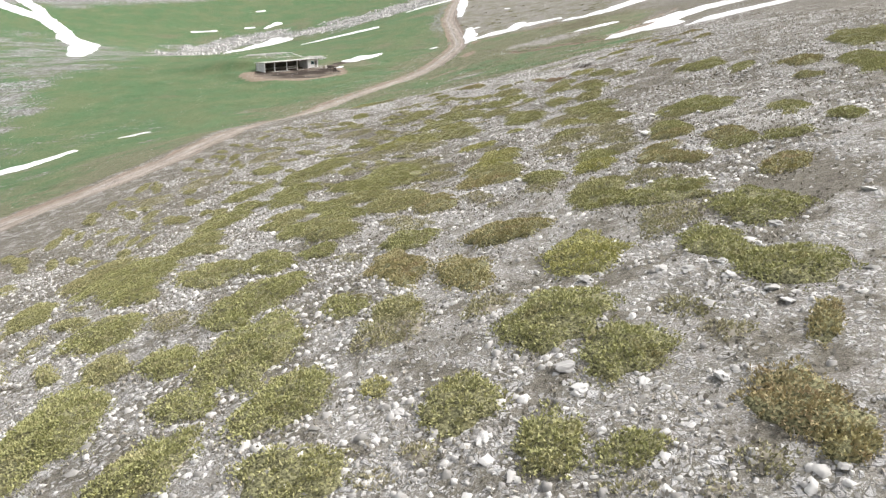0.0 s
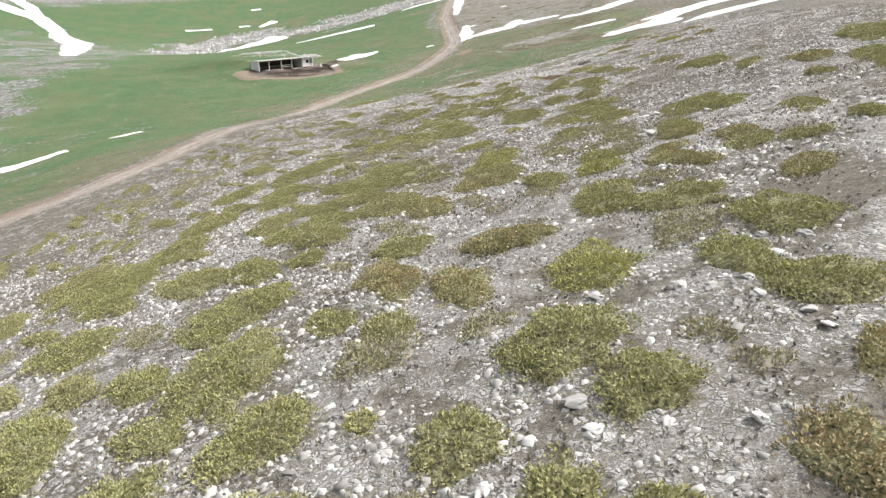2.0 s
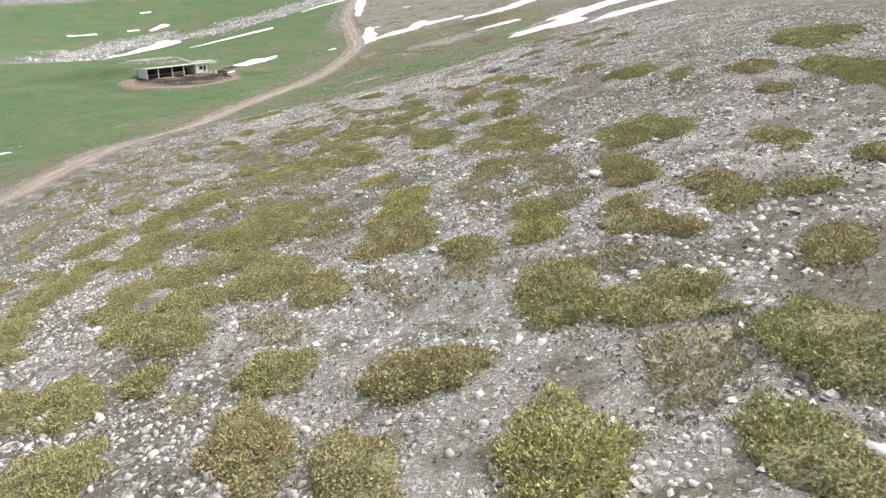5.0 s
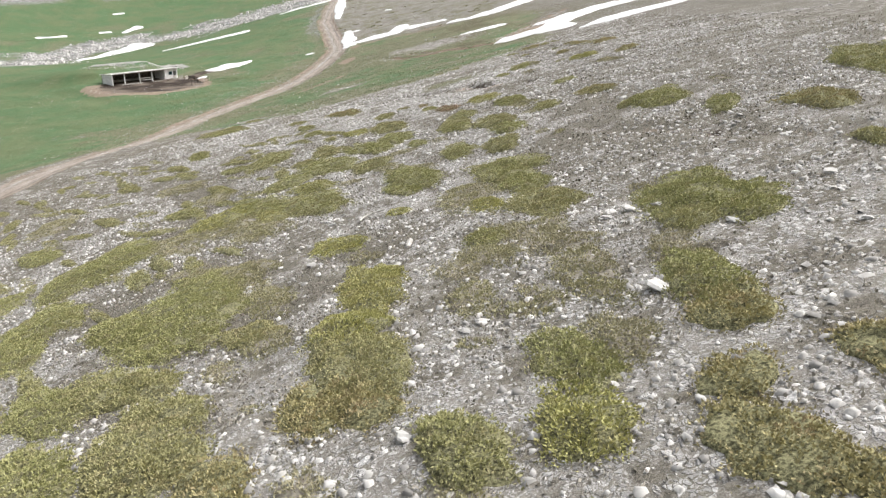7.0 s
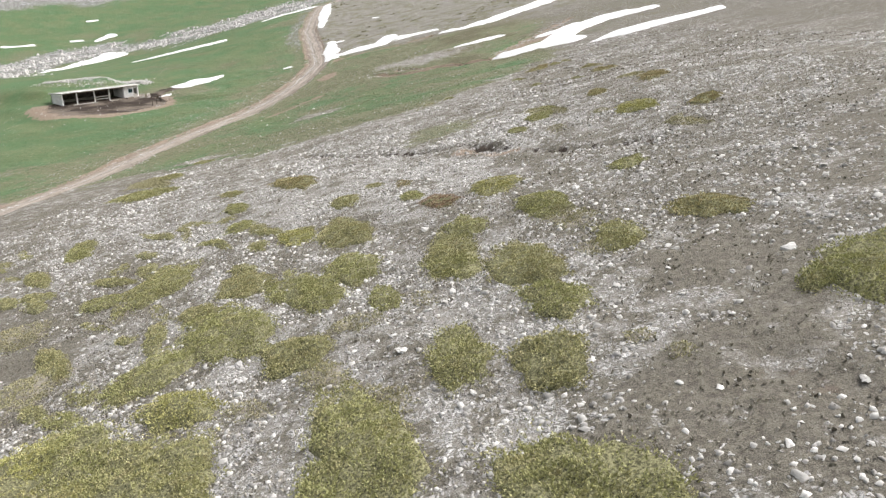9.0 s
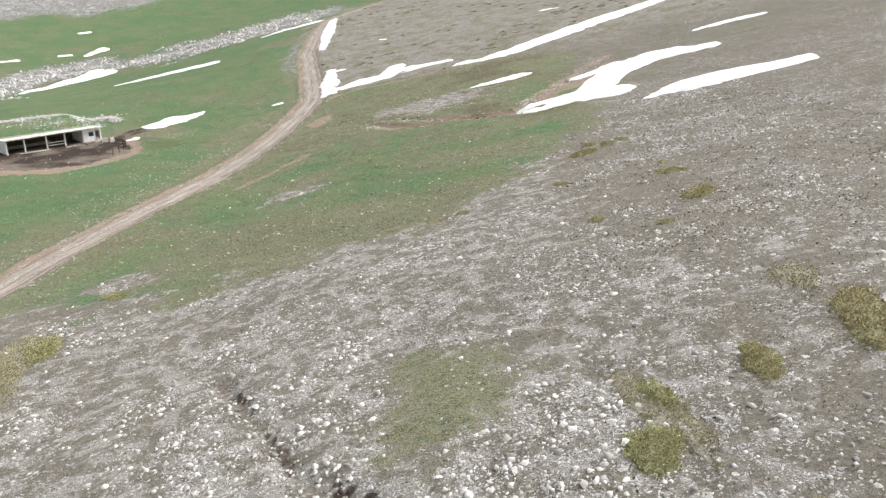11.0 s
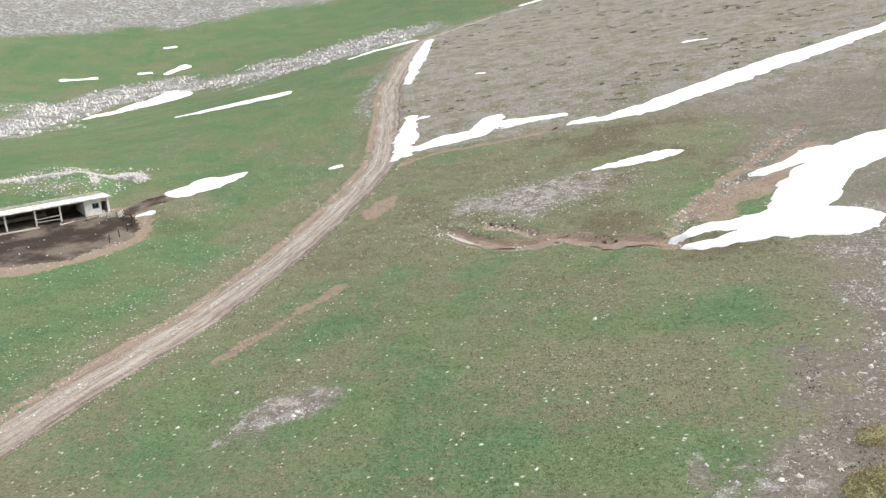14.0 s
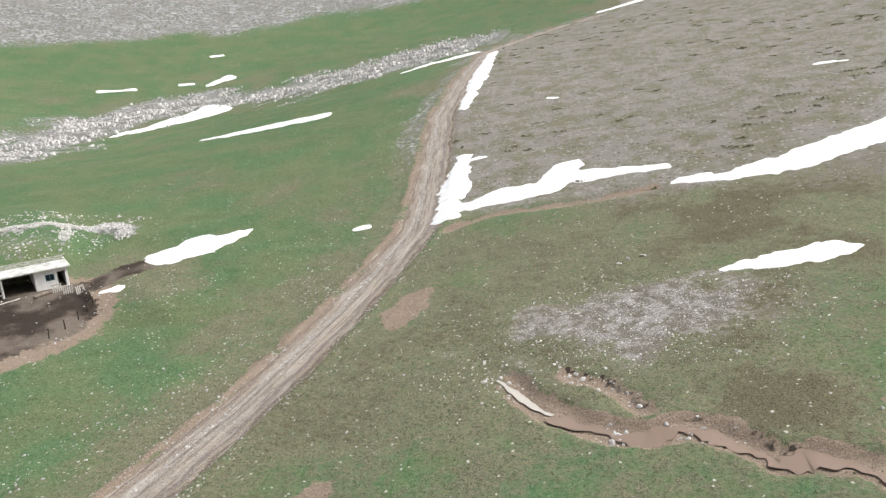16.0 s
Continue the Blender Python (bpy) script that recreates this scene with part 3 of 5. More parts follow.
    # shade line of the far stream bank, painted over its brown earth
    mud_shade = np.maximum(mud_shade, 0.55 * ramp(off_line(x - 0.25, y - 1.25, STREAM) + 0.5 * grain(x, y, 2.8, 5, 2), 0.45, 0.15) * ramp(x, -9, -5) * ramp(n3, -0.6, 0.1))
    # narrow dark lines beside the side channel and along the terrace
    mud_shade = np.maximum(mud_shade, 0.7 * ramp(off_line(x, y - 0.7, SIDE) + 0.3 * n3, 0.4, 0.15))
    mud_shade = np.maximum(mud_shade, 0.6 * ramp(off_line(x, y, TERRACE) + 0.3 * n3, 0.35, 0.1) * ramp(n3, -0.5, 0.1))
    # the crack's thin shadow, painted as a broken dark line
    mud_shade = np.maximum(mud_shade, 0.62 * ramp(off_line(x - 0.1, y - 0.2, CRACK) + 0.25 * grain(x, y, 1.8, 6), 0.4, 0.1) * ramp(n3 + 0.5 * n8, -0.7, -0.2))
    mud_shade = np.maximum(mud_shade, ramp(off_line(x, y, [(-64, 192), (-61, 197), (-58.5, 200.5)]) + 0.6 * n3, 2.4, 1.2))
    earth = np.maximum(earth, ramp(yard + 0.08 * n8, 1.32, 1.05) * ramp(back, 4.5, 2))
    way = ramp(d + 0.35 * n3, 3.2, 2.2)
    return np.stack([grass, stone, earth, brow], -1), np.stack([way, mud_shade, scree, mud_shade * 0 + 1], -1), lane


XS = spacing(-44, 36, 0.40, -2500, 2500, 1.04)
YS = spacing(-9, 200, 0.42, -1500, 3000)
GX, GY = np.meshgrid(XS, YS)
GX, GY = GX.ravel(), GY.ravel()
ground = new("ground", mesh_from("ground", np.stack([GX, GY, height(GX, GY)], -1), grid_faces(len(XS), len(YS)), GROUND))
tagged(ground, "stony alpine slope falling to a green valley meadow", "ground", kind="structure")
for attr, rgb in zip(("cover", "wear", "lane"), zones(GX, GY)):
    layer = ground.data.color_attributes.new(attr, "FLOAT_COLOR", "POINT")
    layer.data.foreach_set("color", rgb.astype(np.float32).ravel())


def part(name, me, parent, label=""):
    ob = new(name, me)
    ob.parent = parent
    return tagged(ob, label)


# ---------------------------------------------------------------- snow
def snow_patch(label, strokes, thick=0.35, step=0.4):
    """An old drift: strokes of (x, y, radius) joined, thick in the middle, its rim sunk into the turf."""
    pts = [p for s in strokes for p in s]
    pad = max(p[2] for p in pts) + 1.0
    xs = np.arange(min(p[0] for p in pts) - pad, max(p[0] for p in pts) + pad, step)
    ys = np.arange(min(p[1] for p in pts) - pad, max(p[1] for p in pts) + pad, step)
    x, y = (a.ravel() for a in np.meshgrid(xs, ys))
    inside = np.full(x.shape, -9.0)
    for s in strokes:
        for (ax, ay, ar), (bx, by, br) in zip(s, s[1:] or s):
            dx, dy = bx - ax, by - ay
            t = np.clip(((x - ax) * dx + (y - ay) * dy) / max(dx * dx + dy * dy, 1e-6), 0, 1)
            inside = np.maximum(inside, ar + (br - ar) * t - np.hypot(x - ax - t * dx, y - ay - t * dy))
    size = max(p[2] for p in pts)
    inside = inside + min(1.0, 0.28 * size) * grain(x, y, 3.2, 21, 4) - 0.12 + min(0.55, 0.28 * size) * grain(x, y, 1.0, 22, 3)
    lift = np.where(inside > 0, thick * (1 - np.exp(-inside * 1.3)) + 0.03, np.maximum(inside * 0.6, -0.35))
    z = height(x, y) + lift + 0.05 * grain(x, y, 1.2, 23, 2) * (inside > 0.3)
    f = grid_faces(len(xs), len(ys))
    f = f[(inside[f] > -0.55).any(1)]
    used, f = np.unique(f, return_inverse=True)
    ox, oy = pts[0][0], pts[0][1]
    me = mesh_from("snow_patch", np.stack([x - ox, y - oy, z], -1)[used], f.reshape(-1, 4), SNOW)
    ob = new("snow_patch", me)
    ob.location = (ox, oy, 0)
    return tagged(ob, label, "snow patch", "snow patches")


snow_patch("long white snow strip along the dirt track", [[(-41, 346, 1.6), (-36.4, 300, 2.3), (-33.8, 270, 1.0)]], step=0.6)
snow_patch("white snow drift beside the track with a ragged arm", [[(-26.4, 237, 1.3), (-24.9, 224, 2.2), (-23.1, 210.8, 1.7)], [(-25.6, 235, 0.9), (-22.8, 235.5, 0.5)], [(-22.8, 213.2, 1.4), (-17, 217, 2.7), (-11.5, 218.3, 2.8)], [(-11.5, 218.6, 2.3), (-9, 225.5, 2.5)], [(-9.5, 221, 2.4), (-4, 220.5, 1.9), (2.8, 220, 1.2)]])
snow_patch("long curved snow band across the stony hillside", [[(4.4, 213.8, 0.9), (10.9, 213.6, 2.2), (17, 215.4, 2.9), (25.1, 219.8, 3.3), (35.6, 226.2, 3.2), (46.9, 233.3, 2.8), (60, 242, 2.0), (75, 254, 1.2)]])
snow_patch("narrow leaf-shaped snow patch on brown turf", [[(7.5, 189.2, 0.5), (12.9, 190.4, 1.9), (16.5, 191.5, 1.9), (18.4, 191.8, 0.7)]])
snow_patch("large thick snowfield feeding the muddy stream", [
    [(13.6, 162.3, 0.5), (17, 163.2, 1.2), (20.5, 162.5, 2.4)], [(13.6, 158.9, 0.5), (16.5, 159.1, 1.0), (20.9, 160.2, 2.2)], [(22.5, 161.3, 3.9), (26.3, 159.9, 3.9), (28.8, 159.4, 1.6)],
    [(23.5, 163, 2.6), (28, 171.5, 3.1), (31, 176.5, 3.1)], [(31, 176.5, 3.1), (36.5, 181, 4.1), (40.5, 182.5, 4.2), (44, 179.7, 2.6), (48.5, 179.7, 1.1)], [(23.4, 177.2, 0.4), (27.3, 179.6, 1.2), (32, 182.3, 2.4)]], 0.6)
snow_patch("broad snow patch on the stony shoulder", [[(29, 149.7, 0.7), (31.8, 150.9, 2.1), (35, 151.4, 3.8), (40, 151.2, 4.2), (48, 150, 2.7)]], 0.5)
snow_patch("thin snow streak high on the slope", [[(50.2, 196.5, 0.7), (56.7, 197.9, 1.3), (63, 196.5, 1.0)]])
snow_patch("snow patch on grass beyond the muddy yard", [[(-58.6, 201.2, 2.6), (-55.5, 205.2, 3.6), (-51.8, 209.3, 1.6)]])
snow_patch("small dirty snow remnant by the fence", [[(-60.8, 192.0, 0.5), (-59.4, 193.0, 1.1)]], 0.2)
snow_patch("small round snow remnant beside the track", [[(-35, 210, 0.9), (-34, 210.4, 1.1)]], 0.2)
snow_patch("wedge of snow under the rock ledge", [[(-143.6, 301, 0.9), (-137, 319, 4.0), (-130, 333, 7.0)]], step=0.7)
snow_patch("long snow streak on the green valley floor", [[(-99.7, 278.2, 1.0), (-85.2, 280.4, 4.4), (-71, 282.5, 3.0)]], step=0.6)
snow_patch("snow rim at the foot of the rock ledge", [[(-68, 340, 0.8), (-60, 349, 2.0), (-49.5, 355, 3.0)]], step=0.6)
snow_patch("small snow patch on the far green slope", [[(-147.5, 361, 1.6), (-144.6, 370, 3.0)]], step=0.7)
snow_patch("thin snow dash on the far green slope", [[(-179, 342.5, 1.6), (-174, 346, 1.0), (-170.5, 349, 1.3)]], step=0.7)
snow_patch("tiny snow dash on the far green slope", [[(-157.8, 359.2, 1.4), (-154.5, 361.2, 1.3)]], step=0.5)
snow_patch("small snow remnant below the far scree", [[(-164, 392.5, 1.4), (-161, 395, 1.3)]], step=0.7)
snow_patch("snow streak in the saddle beyond the track", [[(-12.4, 404, 1.6), (1, 414, 2.4), (14, 425, 1.5)]], step=0.8)
snow_patch("small snow remnant on the stony hillside", [[(29.8, 264.2, 1.2), (33.4, 263.4, 1.0)]], 0.25)
snow_patch("tiny snow remnant on the stony hillside", [[(-16.4, 269.6, 0.8), (-15, 268.9, 0.7)]], 0.2)
snow_patch("snow tongue below the track in the valley", [[(-84, 76, 2.6), (-80.5, 86, 2.2), (-79.3, 96, 0.7)]], step=0.5)
snow_patch("thin broken snow streak in the valley grass", [[(-77, 106.3, 0.4), (-75, 108, 0.8), (-72.8, 110, 0.5)]], 0.25)
snow_patch("branching snow gully among far grey boulders", [[(-290, 340, 4), (-262, 328, 4), (-245, 322, 4), (-222, 302, 3.5), (-214, 291, 4.5), (-199, 281, 6), (-170, 232, 3)], [(-246, 322, 3), (-258, 336, 3), (-300, 365, 4)]], 0.6, step=1.0)
# juniper cushions: x, y, half length, half width, turn, tone (olive, yellow-green, brownish, russet, thin grey)
SHRUBS = []
SHRUBS += [
    (2.8, -5.4, 0.26, 0.13, -5, 4), (1.7, -5.3, 0.43, 0.18, -8, 4), (3.4, -5, 0.4, 0.29, -37, 4), (4.4, -4.9, 0.45, 0.36, 52, 2), (1.8, -4.5, 0.51, 0.47, 41, 0), (-1.9, -4.4, 0.36, 0.24, -28, 4),
    (0.7, -4, 0.99, 0.58, -84, 0), (4.1, -4, 1.07, 0.65, -69, 2), (-3.5, -4, 1, 0.83, -11, 0), (-1.3, -3.8, 0.36, 0.3, -42, 4), (-6.6, -3.2, 1.3, 1.1, -79, 0), (-0.8, -2.6, 0.88, 0.77, 82, 0),
    (5.1, -1.8, 0.92, 0.26, 68, 2), (2, -1.7, 0.99, 0.89, 72, 0), (-2.6, -1.5, 0.48, 0.32, -68, 1), (3.7, -1.5, 0.45, 0.35, -24, 4),
]
SHRUBS += [
    (-4.5, -1.4, 1.62, 0.98, -87, 0), (-7, -0.9, 1.07, 0.68, -36, 0), (-10.5, -0.9, 2.58, 1.5, -63, 0), (3.2, -0.4, 0.53, 0.41, -40, 4), (0.8, 0.1, 1.37, 1.19, 70, 0), (4.8, 0.4, 0.29, 0.23, 25, 0),
    (-10.3, 0.5, 0.97, 0.39, -40, 0), (5.3, 0.8, 1.16, 1.01, -56, 0), (-2.9, 1.1, 1.33, 0.95, 89, 4), (-0.7, 1.3, 0.72, 0.56, 54, 4), (-6.5, 1.5, 2.27, 1.39, -79, 0), (-8.9, 1.9, 1.37, 0.81, -51, 0),
    (-11.1, 2.4, 1.31, 0.69, -52, 0), (-2.9, 2.4, 0.91, 0.67, -50, 0), (4.3, 2.6, 1.28, 0.79, -80, 0), (-4.6, 3.4, 1.03, 0.64, -54, 0),
]
SHRUBS += [
    (1.5, 3.6, 1.55, 1.06, -82, 1), (-1.5, 4.1, 1.77, 0.77, -75, 2), (-8.5, 4.3, 1.33, 0.57, -36, 0), (5.7, 4.9, 1.45, 1.19, -80, 0), (3.7, 5.1, 1.43, 0.89, 71, 4), (-13.2, 5.4, 1.67, 1.38, -56, 0),
    (-10.8, 5.4, 1.02, 0.62, -45, 4), (-3.6, 5.7, 1.89, 0.97, -65, 2), (-8, 6.1, 1.97, 1.72, -87, 0), (4.7, 6.7, 0.43, 0.21, -18, 0), (-0.6, 6.9, 1.35, 1.16, -30, 2), (3.2, 7.5, 0.3, 0.26, 72, 4),
    (3.9, 7.7, 1.33, 1.22, -2, 0), (7.3, 8.1, 1, 0.71, 49, 2), (0.3, 8.2, 0.35, 0.17, -32, 4), (2.2, 8.3, 1.05, 0.83, 88, 0),
]
SHRUBS += [
    (-5.9, 8.4, 0.8, 0.44, -41, 4), (-3.9, 8.7, 1.17, 0.94, -70, 0), (4.5, 9, 0.18, 0.15, -20, 0), (2.2, 9.2, 1.81, 1.01, 86, 0), (-9.5, 9.9, 1.69, 1.06, -52, 0), (-15, 10, 1.98, 1.19, -64, 0),
    (3.6, 10, 0.93, 0.73, -64, 4), (-7.5, 10.2, 1.09, 0.67, -52, 0), (-19.9, 10.3, 2.33, 1.06, -57, 0), (-11.7, 10.3, 2.05, 1.38, -49, 0), (5.2, 10.7, 0.69, 0.48, -84, 2), (-4.1, 11, 1.01, 0.68, -67, 4),
    (-1.2, 11.3, 0.47, 0.26, -63, 4), (8.2, 11.4, 0.76, 0.6, -23, 0), (6.7, 11.8, 0.87, 0.69, 44, 0), (4.4, 11.9, 1.32, 0.8, -78, 2),
]
SHRUBS += [
    (0.3, 12.1, 1.18, 0.62, -81, 4), (-5, 12.3, 0.8, 0.64, -67, 4), (10.3, 12.3, 0.84, 0.57, 87, 0), (6.8, 13.1, 1.3, 0.67, -76, 2), (-8.1, 13.3, 2.33, 1.18, -51, 0), (-2, 13.4, 1.05, 0.56, -70, 4),
    (2.3, 13.6, 1.29, 0.83, -85, 1), (4.7, 13.7, 0.82, 0.72, 52, 2), (0.4, 13.7, 1.43, 0.75, -67, 0), (-17.5, 13.7, 4.05, 2.32, -58, 0), (-3.8, 13.9, 1.63, 0.9, -70, 2), (-10.1, 14.9, 1.51, 0.89, -76, 0),
    (9.6, 15.2, 1.01, 0.4, 64, 0), (2.6, 15.7, 1.78, 0.74, -77, 0), (-20.5, 15.9, 3.57, 1.83, -67, 0), (-5.9, 16, 2.48, 1.32, -64, 0),
]
SHRUBS += [
    (5.5, 16.1, 1.15, 0.87, 89, 2), (3.4, 16.1, 1.33, 0.88, -89, 4), (-8.5, 16.4, 2.21, 1.19, -58, 0), (-2.5, 16.6, 1.56, 0.75, -73, 2), (-1.6, 16.6, 1.67, 0.97, -62, 2), (9.7, 16.7, 1.81, 0.6, 90, 0),
    (-3.9, 17.2, 0.45, 0.26, -46, 4), (-12.2, 17.4, 1.57, 0.47, -52, 0), (0.9, 17.7, 0.5, 0.33, -29, 4), (5.5, 17.8, 1.82, 0.82, 86, 0), (-16.5, 17.9, 3.34, 1.61, -73, 0), (-6.3, 18.3, 1.65, 0.93, -42, 0),
    (-1.8, 18.4, 2.65, 1.22, -74, 0), (2.2, 18.7, 0.84, 0.45, -56, 4), (3.7, 18.8, 1.79, 0.48, -75, 4), (-11.9, 19.1, 2.68, 0.88, -75, 0),
]
SHRUBS += [
    (2.6, 19.3, 1.09, 0.44, -68, 4), (5.7, 19.9, 1.3, 0.71, 81, 4), (-5.4, 20, 0.78, 0.56, -51, 4), (3.7, 20.4, 1.63, 0.82, -89, 4), (-10.4, 20.4, 2.15, 1.13, -50, 0), (-2.1, 20.5, 1.39, 1.13, -81, 1),
    (1, 20.5, 1.4, 0.69, -81, 4), (-8.5, 20.6, 2.49, 1.39, -17, 0), (-4.6, 21.4, 1.36, 0.79, -66, 4), (6.6, 21.8, 1.27, 0.8, 81, 0), (8.2, 22.1, 1.89, 1.02, 72, 0), (-5.2, 22.2, 1.17, 0.87, -62, 0),
    (15.6, 22.9, 4.04, 1.14, 73, 0), (0.6, 23, 1.31, 0.69, -68, 4), (-1.9, 23.4, 2.63, 1.02, -75, 1), (1.6, 23.5, 1.65, 0.85, -65, 4),
]
SHRUBS += [
    (3.2, 23.8, 2.77, 1.05, -67, 4), (-17.9, 24, 3.56, 1.57, -78, 0), (12.9, 24.3, 1.43, 0.53, -89, 0), (-1.6, 24.4, 1.05, 0.7, -64, 1), (7.4, 24.5, 2.29, 1.64, 75, 0), (6.3, 24.9, 0.37, 0.34, 46, 4),
    (3.5, 25, 0.86, 0.69, -84, 4), (1.7, 25.2, 0.98, 0.74, -54, 0), (-5.5, 25.4, 2.24, 0.95, -66, 4), (-14.5, 25.9, 2.33, 1.23, -58, 0), (-8.3, 25.9, 4.32, 2.26, -79, 0), (-10.5, 25.9, 2.51, 1.44, -56, 0),
    (6.7, 26.5, 0.36, 0.33, -65, 4), (15.9, 26.8, 2.29, 0.89, 76, 0), (-2.3, 26.9, 0.8, 0.48, -35, 4), (-17.6, 27.5, 2.17, 0.79, -42, 0),
]
SHRUBS += [
    (3.8, 27.8, 1.94, 1.3, -84, 0), (-23.3, 28.5, 2.36, 0.72, -49, 0), (-7.6, 28.9, 2.7, 1.3, -57, 4), (2, 29, 1.08, 0.65, -83, 1), (-14.2, 29.1, 1.42, 0.71, -57, 0), (-15.2, 29.1, 2.52, 1.65, -76, 0),
    (-3.6, 29.3, 1.64, 0.95, -60, 1), (-6.8, 29.7, 1.31, 0.7, -38, 4), (-9.7, 30, 1.05, 0.37, -42, 0), (1.3, 30.2, 2.44, 0.99, -69, 4), (-8.9, 30.6, 1.06, 0.55, -41, 4), (-9.8, 30.8, 1.53, 0.96, -58, 4),
    (3.6, 31.1, 1.81, 1.02, -82, 0), (14.6, 31.4, 2.36, 1.08, -88, 2), (-1.4, 31.8, 0.63, 0.43, -37, 1), (1.4, 32, 2.05, 1.11, -60, 4),
]
SHRUBS += [
    (-20.8, 32.1, 1.69, 0.88, -67, 0), (-19.9, 32.9, 2.38, 1.69, -79, 0), (3.1, 33.5, 3.21, 1.15, -76, 0), (3.5, 34.6, 1.88, 1.11, -51, 0), (-8.2, 34.9, 1.58, 0.97, -39, 4), (-16.9, 35, 2.94, 1.47, -86, 0),
    (12.5, 35.1, 1.73, 0.76, 68, 0), (19.1, 35.3, 3.95, 1.28, 82, 0), (20.6, 35.3, 2.85, 1.14, 77, 0), (-7.7, 35.5, 2.15, 1.15, -53, 4), (-1.4, 36, 1.69, 0.78, -58, 0), (-15.5, 36.6, 3.29, 2, -75, 0),
    (18.4, 36.8, 1.42, 0.66, 80, 0), (-12.5, 36.9, 2.66, 1.92, -64, 4), (-1, 37.7, 3.04, 1.29, -73, 0), (6, 37.9, 0.37, 0.32, -35, 4),
]
SHRUBS += [
    (-9.8, 38.1, 2.93, 2.08, -67, 4), (-6.1, 38.2, 3.6, 1.71, -54, 0), (-8.1, 38.2, 1.9, 0.77, -66, 1), (-14.5, 38.3, 1.65, 0.47, -52, 0), (-30.8, 38.4, 2.31, 1.71, -45, 4), (5.4, 38.9, 0.36, 0.31, -50, 4),
    (3.4, 39, 1.4, 1.02, -75, 0), (10.9, 39.2, 1.92, 1.46, 89, 0), (9.5, 39.3, 0.69, 0.41, 63, 0), (-0.9, 39.5, 1.49, 0.7, -28, 4), (14.1, 39.7, 0.51, 0.32, -57, 4), (-10.8, 40, 2.26, 1.76, 66, 1),
    (-9, 40.3, 2.85, 1.08, -58, 0), (1.3, 40.4, 1.8, 0.9, -85, 0), (-4.3, 40.7, 0.97, 0.48, -31, 4), (-2.3, 41.3, 1.22, 0.67, -58, 4),
]
SHRUBS += [
    (-6.5, 41.6, 1.48, 0.92, -33, 1), (-22.1, 41.8, 2.1, 1.08, -48, 0), (-28, 41.8, 2.19, 1.78, -89, 4), (4, 42, 1.54, 0.86, -69, 0), (-10.7, 43, 1.15, 0.48, -33, 0), (-3.5, 43.2, 1.41, 1.17, -57, 0),
    (-14.4, 43.8, 1.81, 0.99, -48, 0), (-1.6, 44.3, 0.94, 0.72, -30, 4), (-8.3, 44.5, 1.95, 1.28, 55, 0), (0.4, 44.7, 0.73, 0.41, -69, 4), (3.6, 45, 2.36, 1.09, -79, 0), (5.7, 45, 0.93, 0.52, -90, 4),
    (6.5, 45.3, 1.42, 0.83, 90, 0), (9.4, 45.7, 1.48, 0.93, -65, 2), (-0.9, 45.8, 1.25, 0.52, -74, 0), (-13.2, 45.9, 1.5, 1.31, -49, 4),
]
SHRUBS += [
    (-6.6, 46.4, 3, 1.57, -58, 0), (1.4, 46.8, 1.51, 0.94, -71, 0), (-13.3, 47.6, 2.01, 0.53, -54, 0), (-3.4, 47.8, 1.83, 1, -71, 0), (1.4, 48.1, 2.39, 1.05, -82, 0), (-8.2, 48.9, 1.14, 0.78, -54, 0),
    (-4.5, 48.9, 2.08, 1.14, -62, 0), (-25.1, 49.1, 2.26, 1.77, -88, 4), (5.4, 49.3, 3.15, 0.81, -76, 4), (-2.4, 49.6, 2.02, 1.04, -75, 0), (2, 50.6, 1.33, 0.85, -77, 0), (5, 50.8, 1.96, 0.94, -84, 0),
    (-6.9, 51, 1.85, 1.22, -62, 0), (-17.1, 51.5, 2.13, 1.35, -25, 4), (-14, 53.4, 1.01, 0.83, -33, 0), (9, 53.4, 0.88, 0.78, 57, 0),
]
SHRUBS += [
    (-11.5, 54, 2.53, 1.61, 84, 0), (-3.2, 54.4, 2.6, 1.34, -67, 0), (1.1, 55.5, 1.2, 0.85, -65, 3), (3.6, 55.7, 1.53, 1.14, -80, 1), (-22.7, 55.9, 1.62, 0.72, -42, 0), (-5.7, 56.2, 1.6, 0.92, -71, 1),
    (-3.4, 56.7, 0.87, 0.49, -50, 0), (-5.5, 57.2, 0.69, 0.31, -25, 0), (12.9, 57.6, 1.51, 0.61, -73, 4), (-0.2, 57.9, 1.11, 0.56, -76, 0), (12.7, 58.9, 1.05, 0.41, 64, 4), (-10.7, 59.1, 0.88, 0.36, -37, 0),
    (-20.3, 59.8, 2.13, 0.68, -53, 0), (-9.5, 60.6, 1.16, 0.77, -73, 0), (-3.8, 60.6, 1.4, 0.82, -75, 0), (-0.7, 61.5, 0.81, 0.38, -74, 2),
]
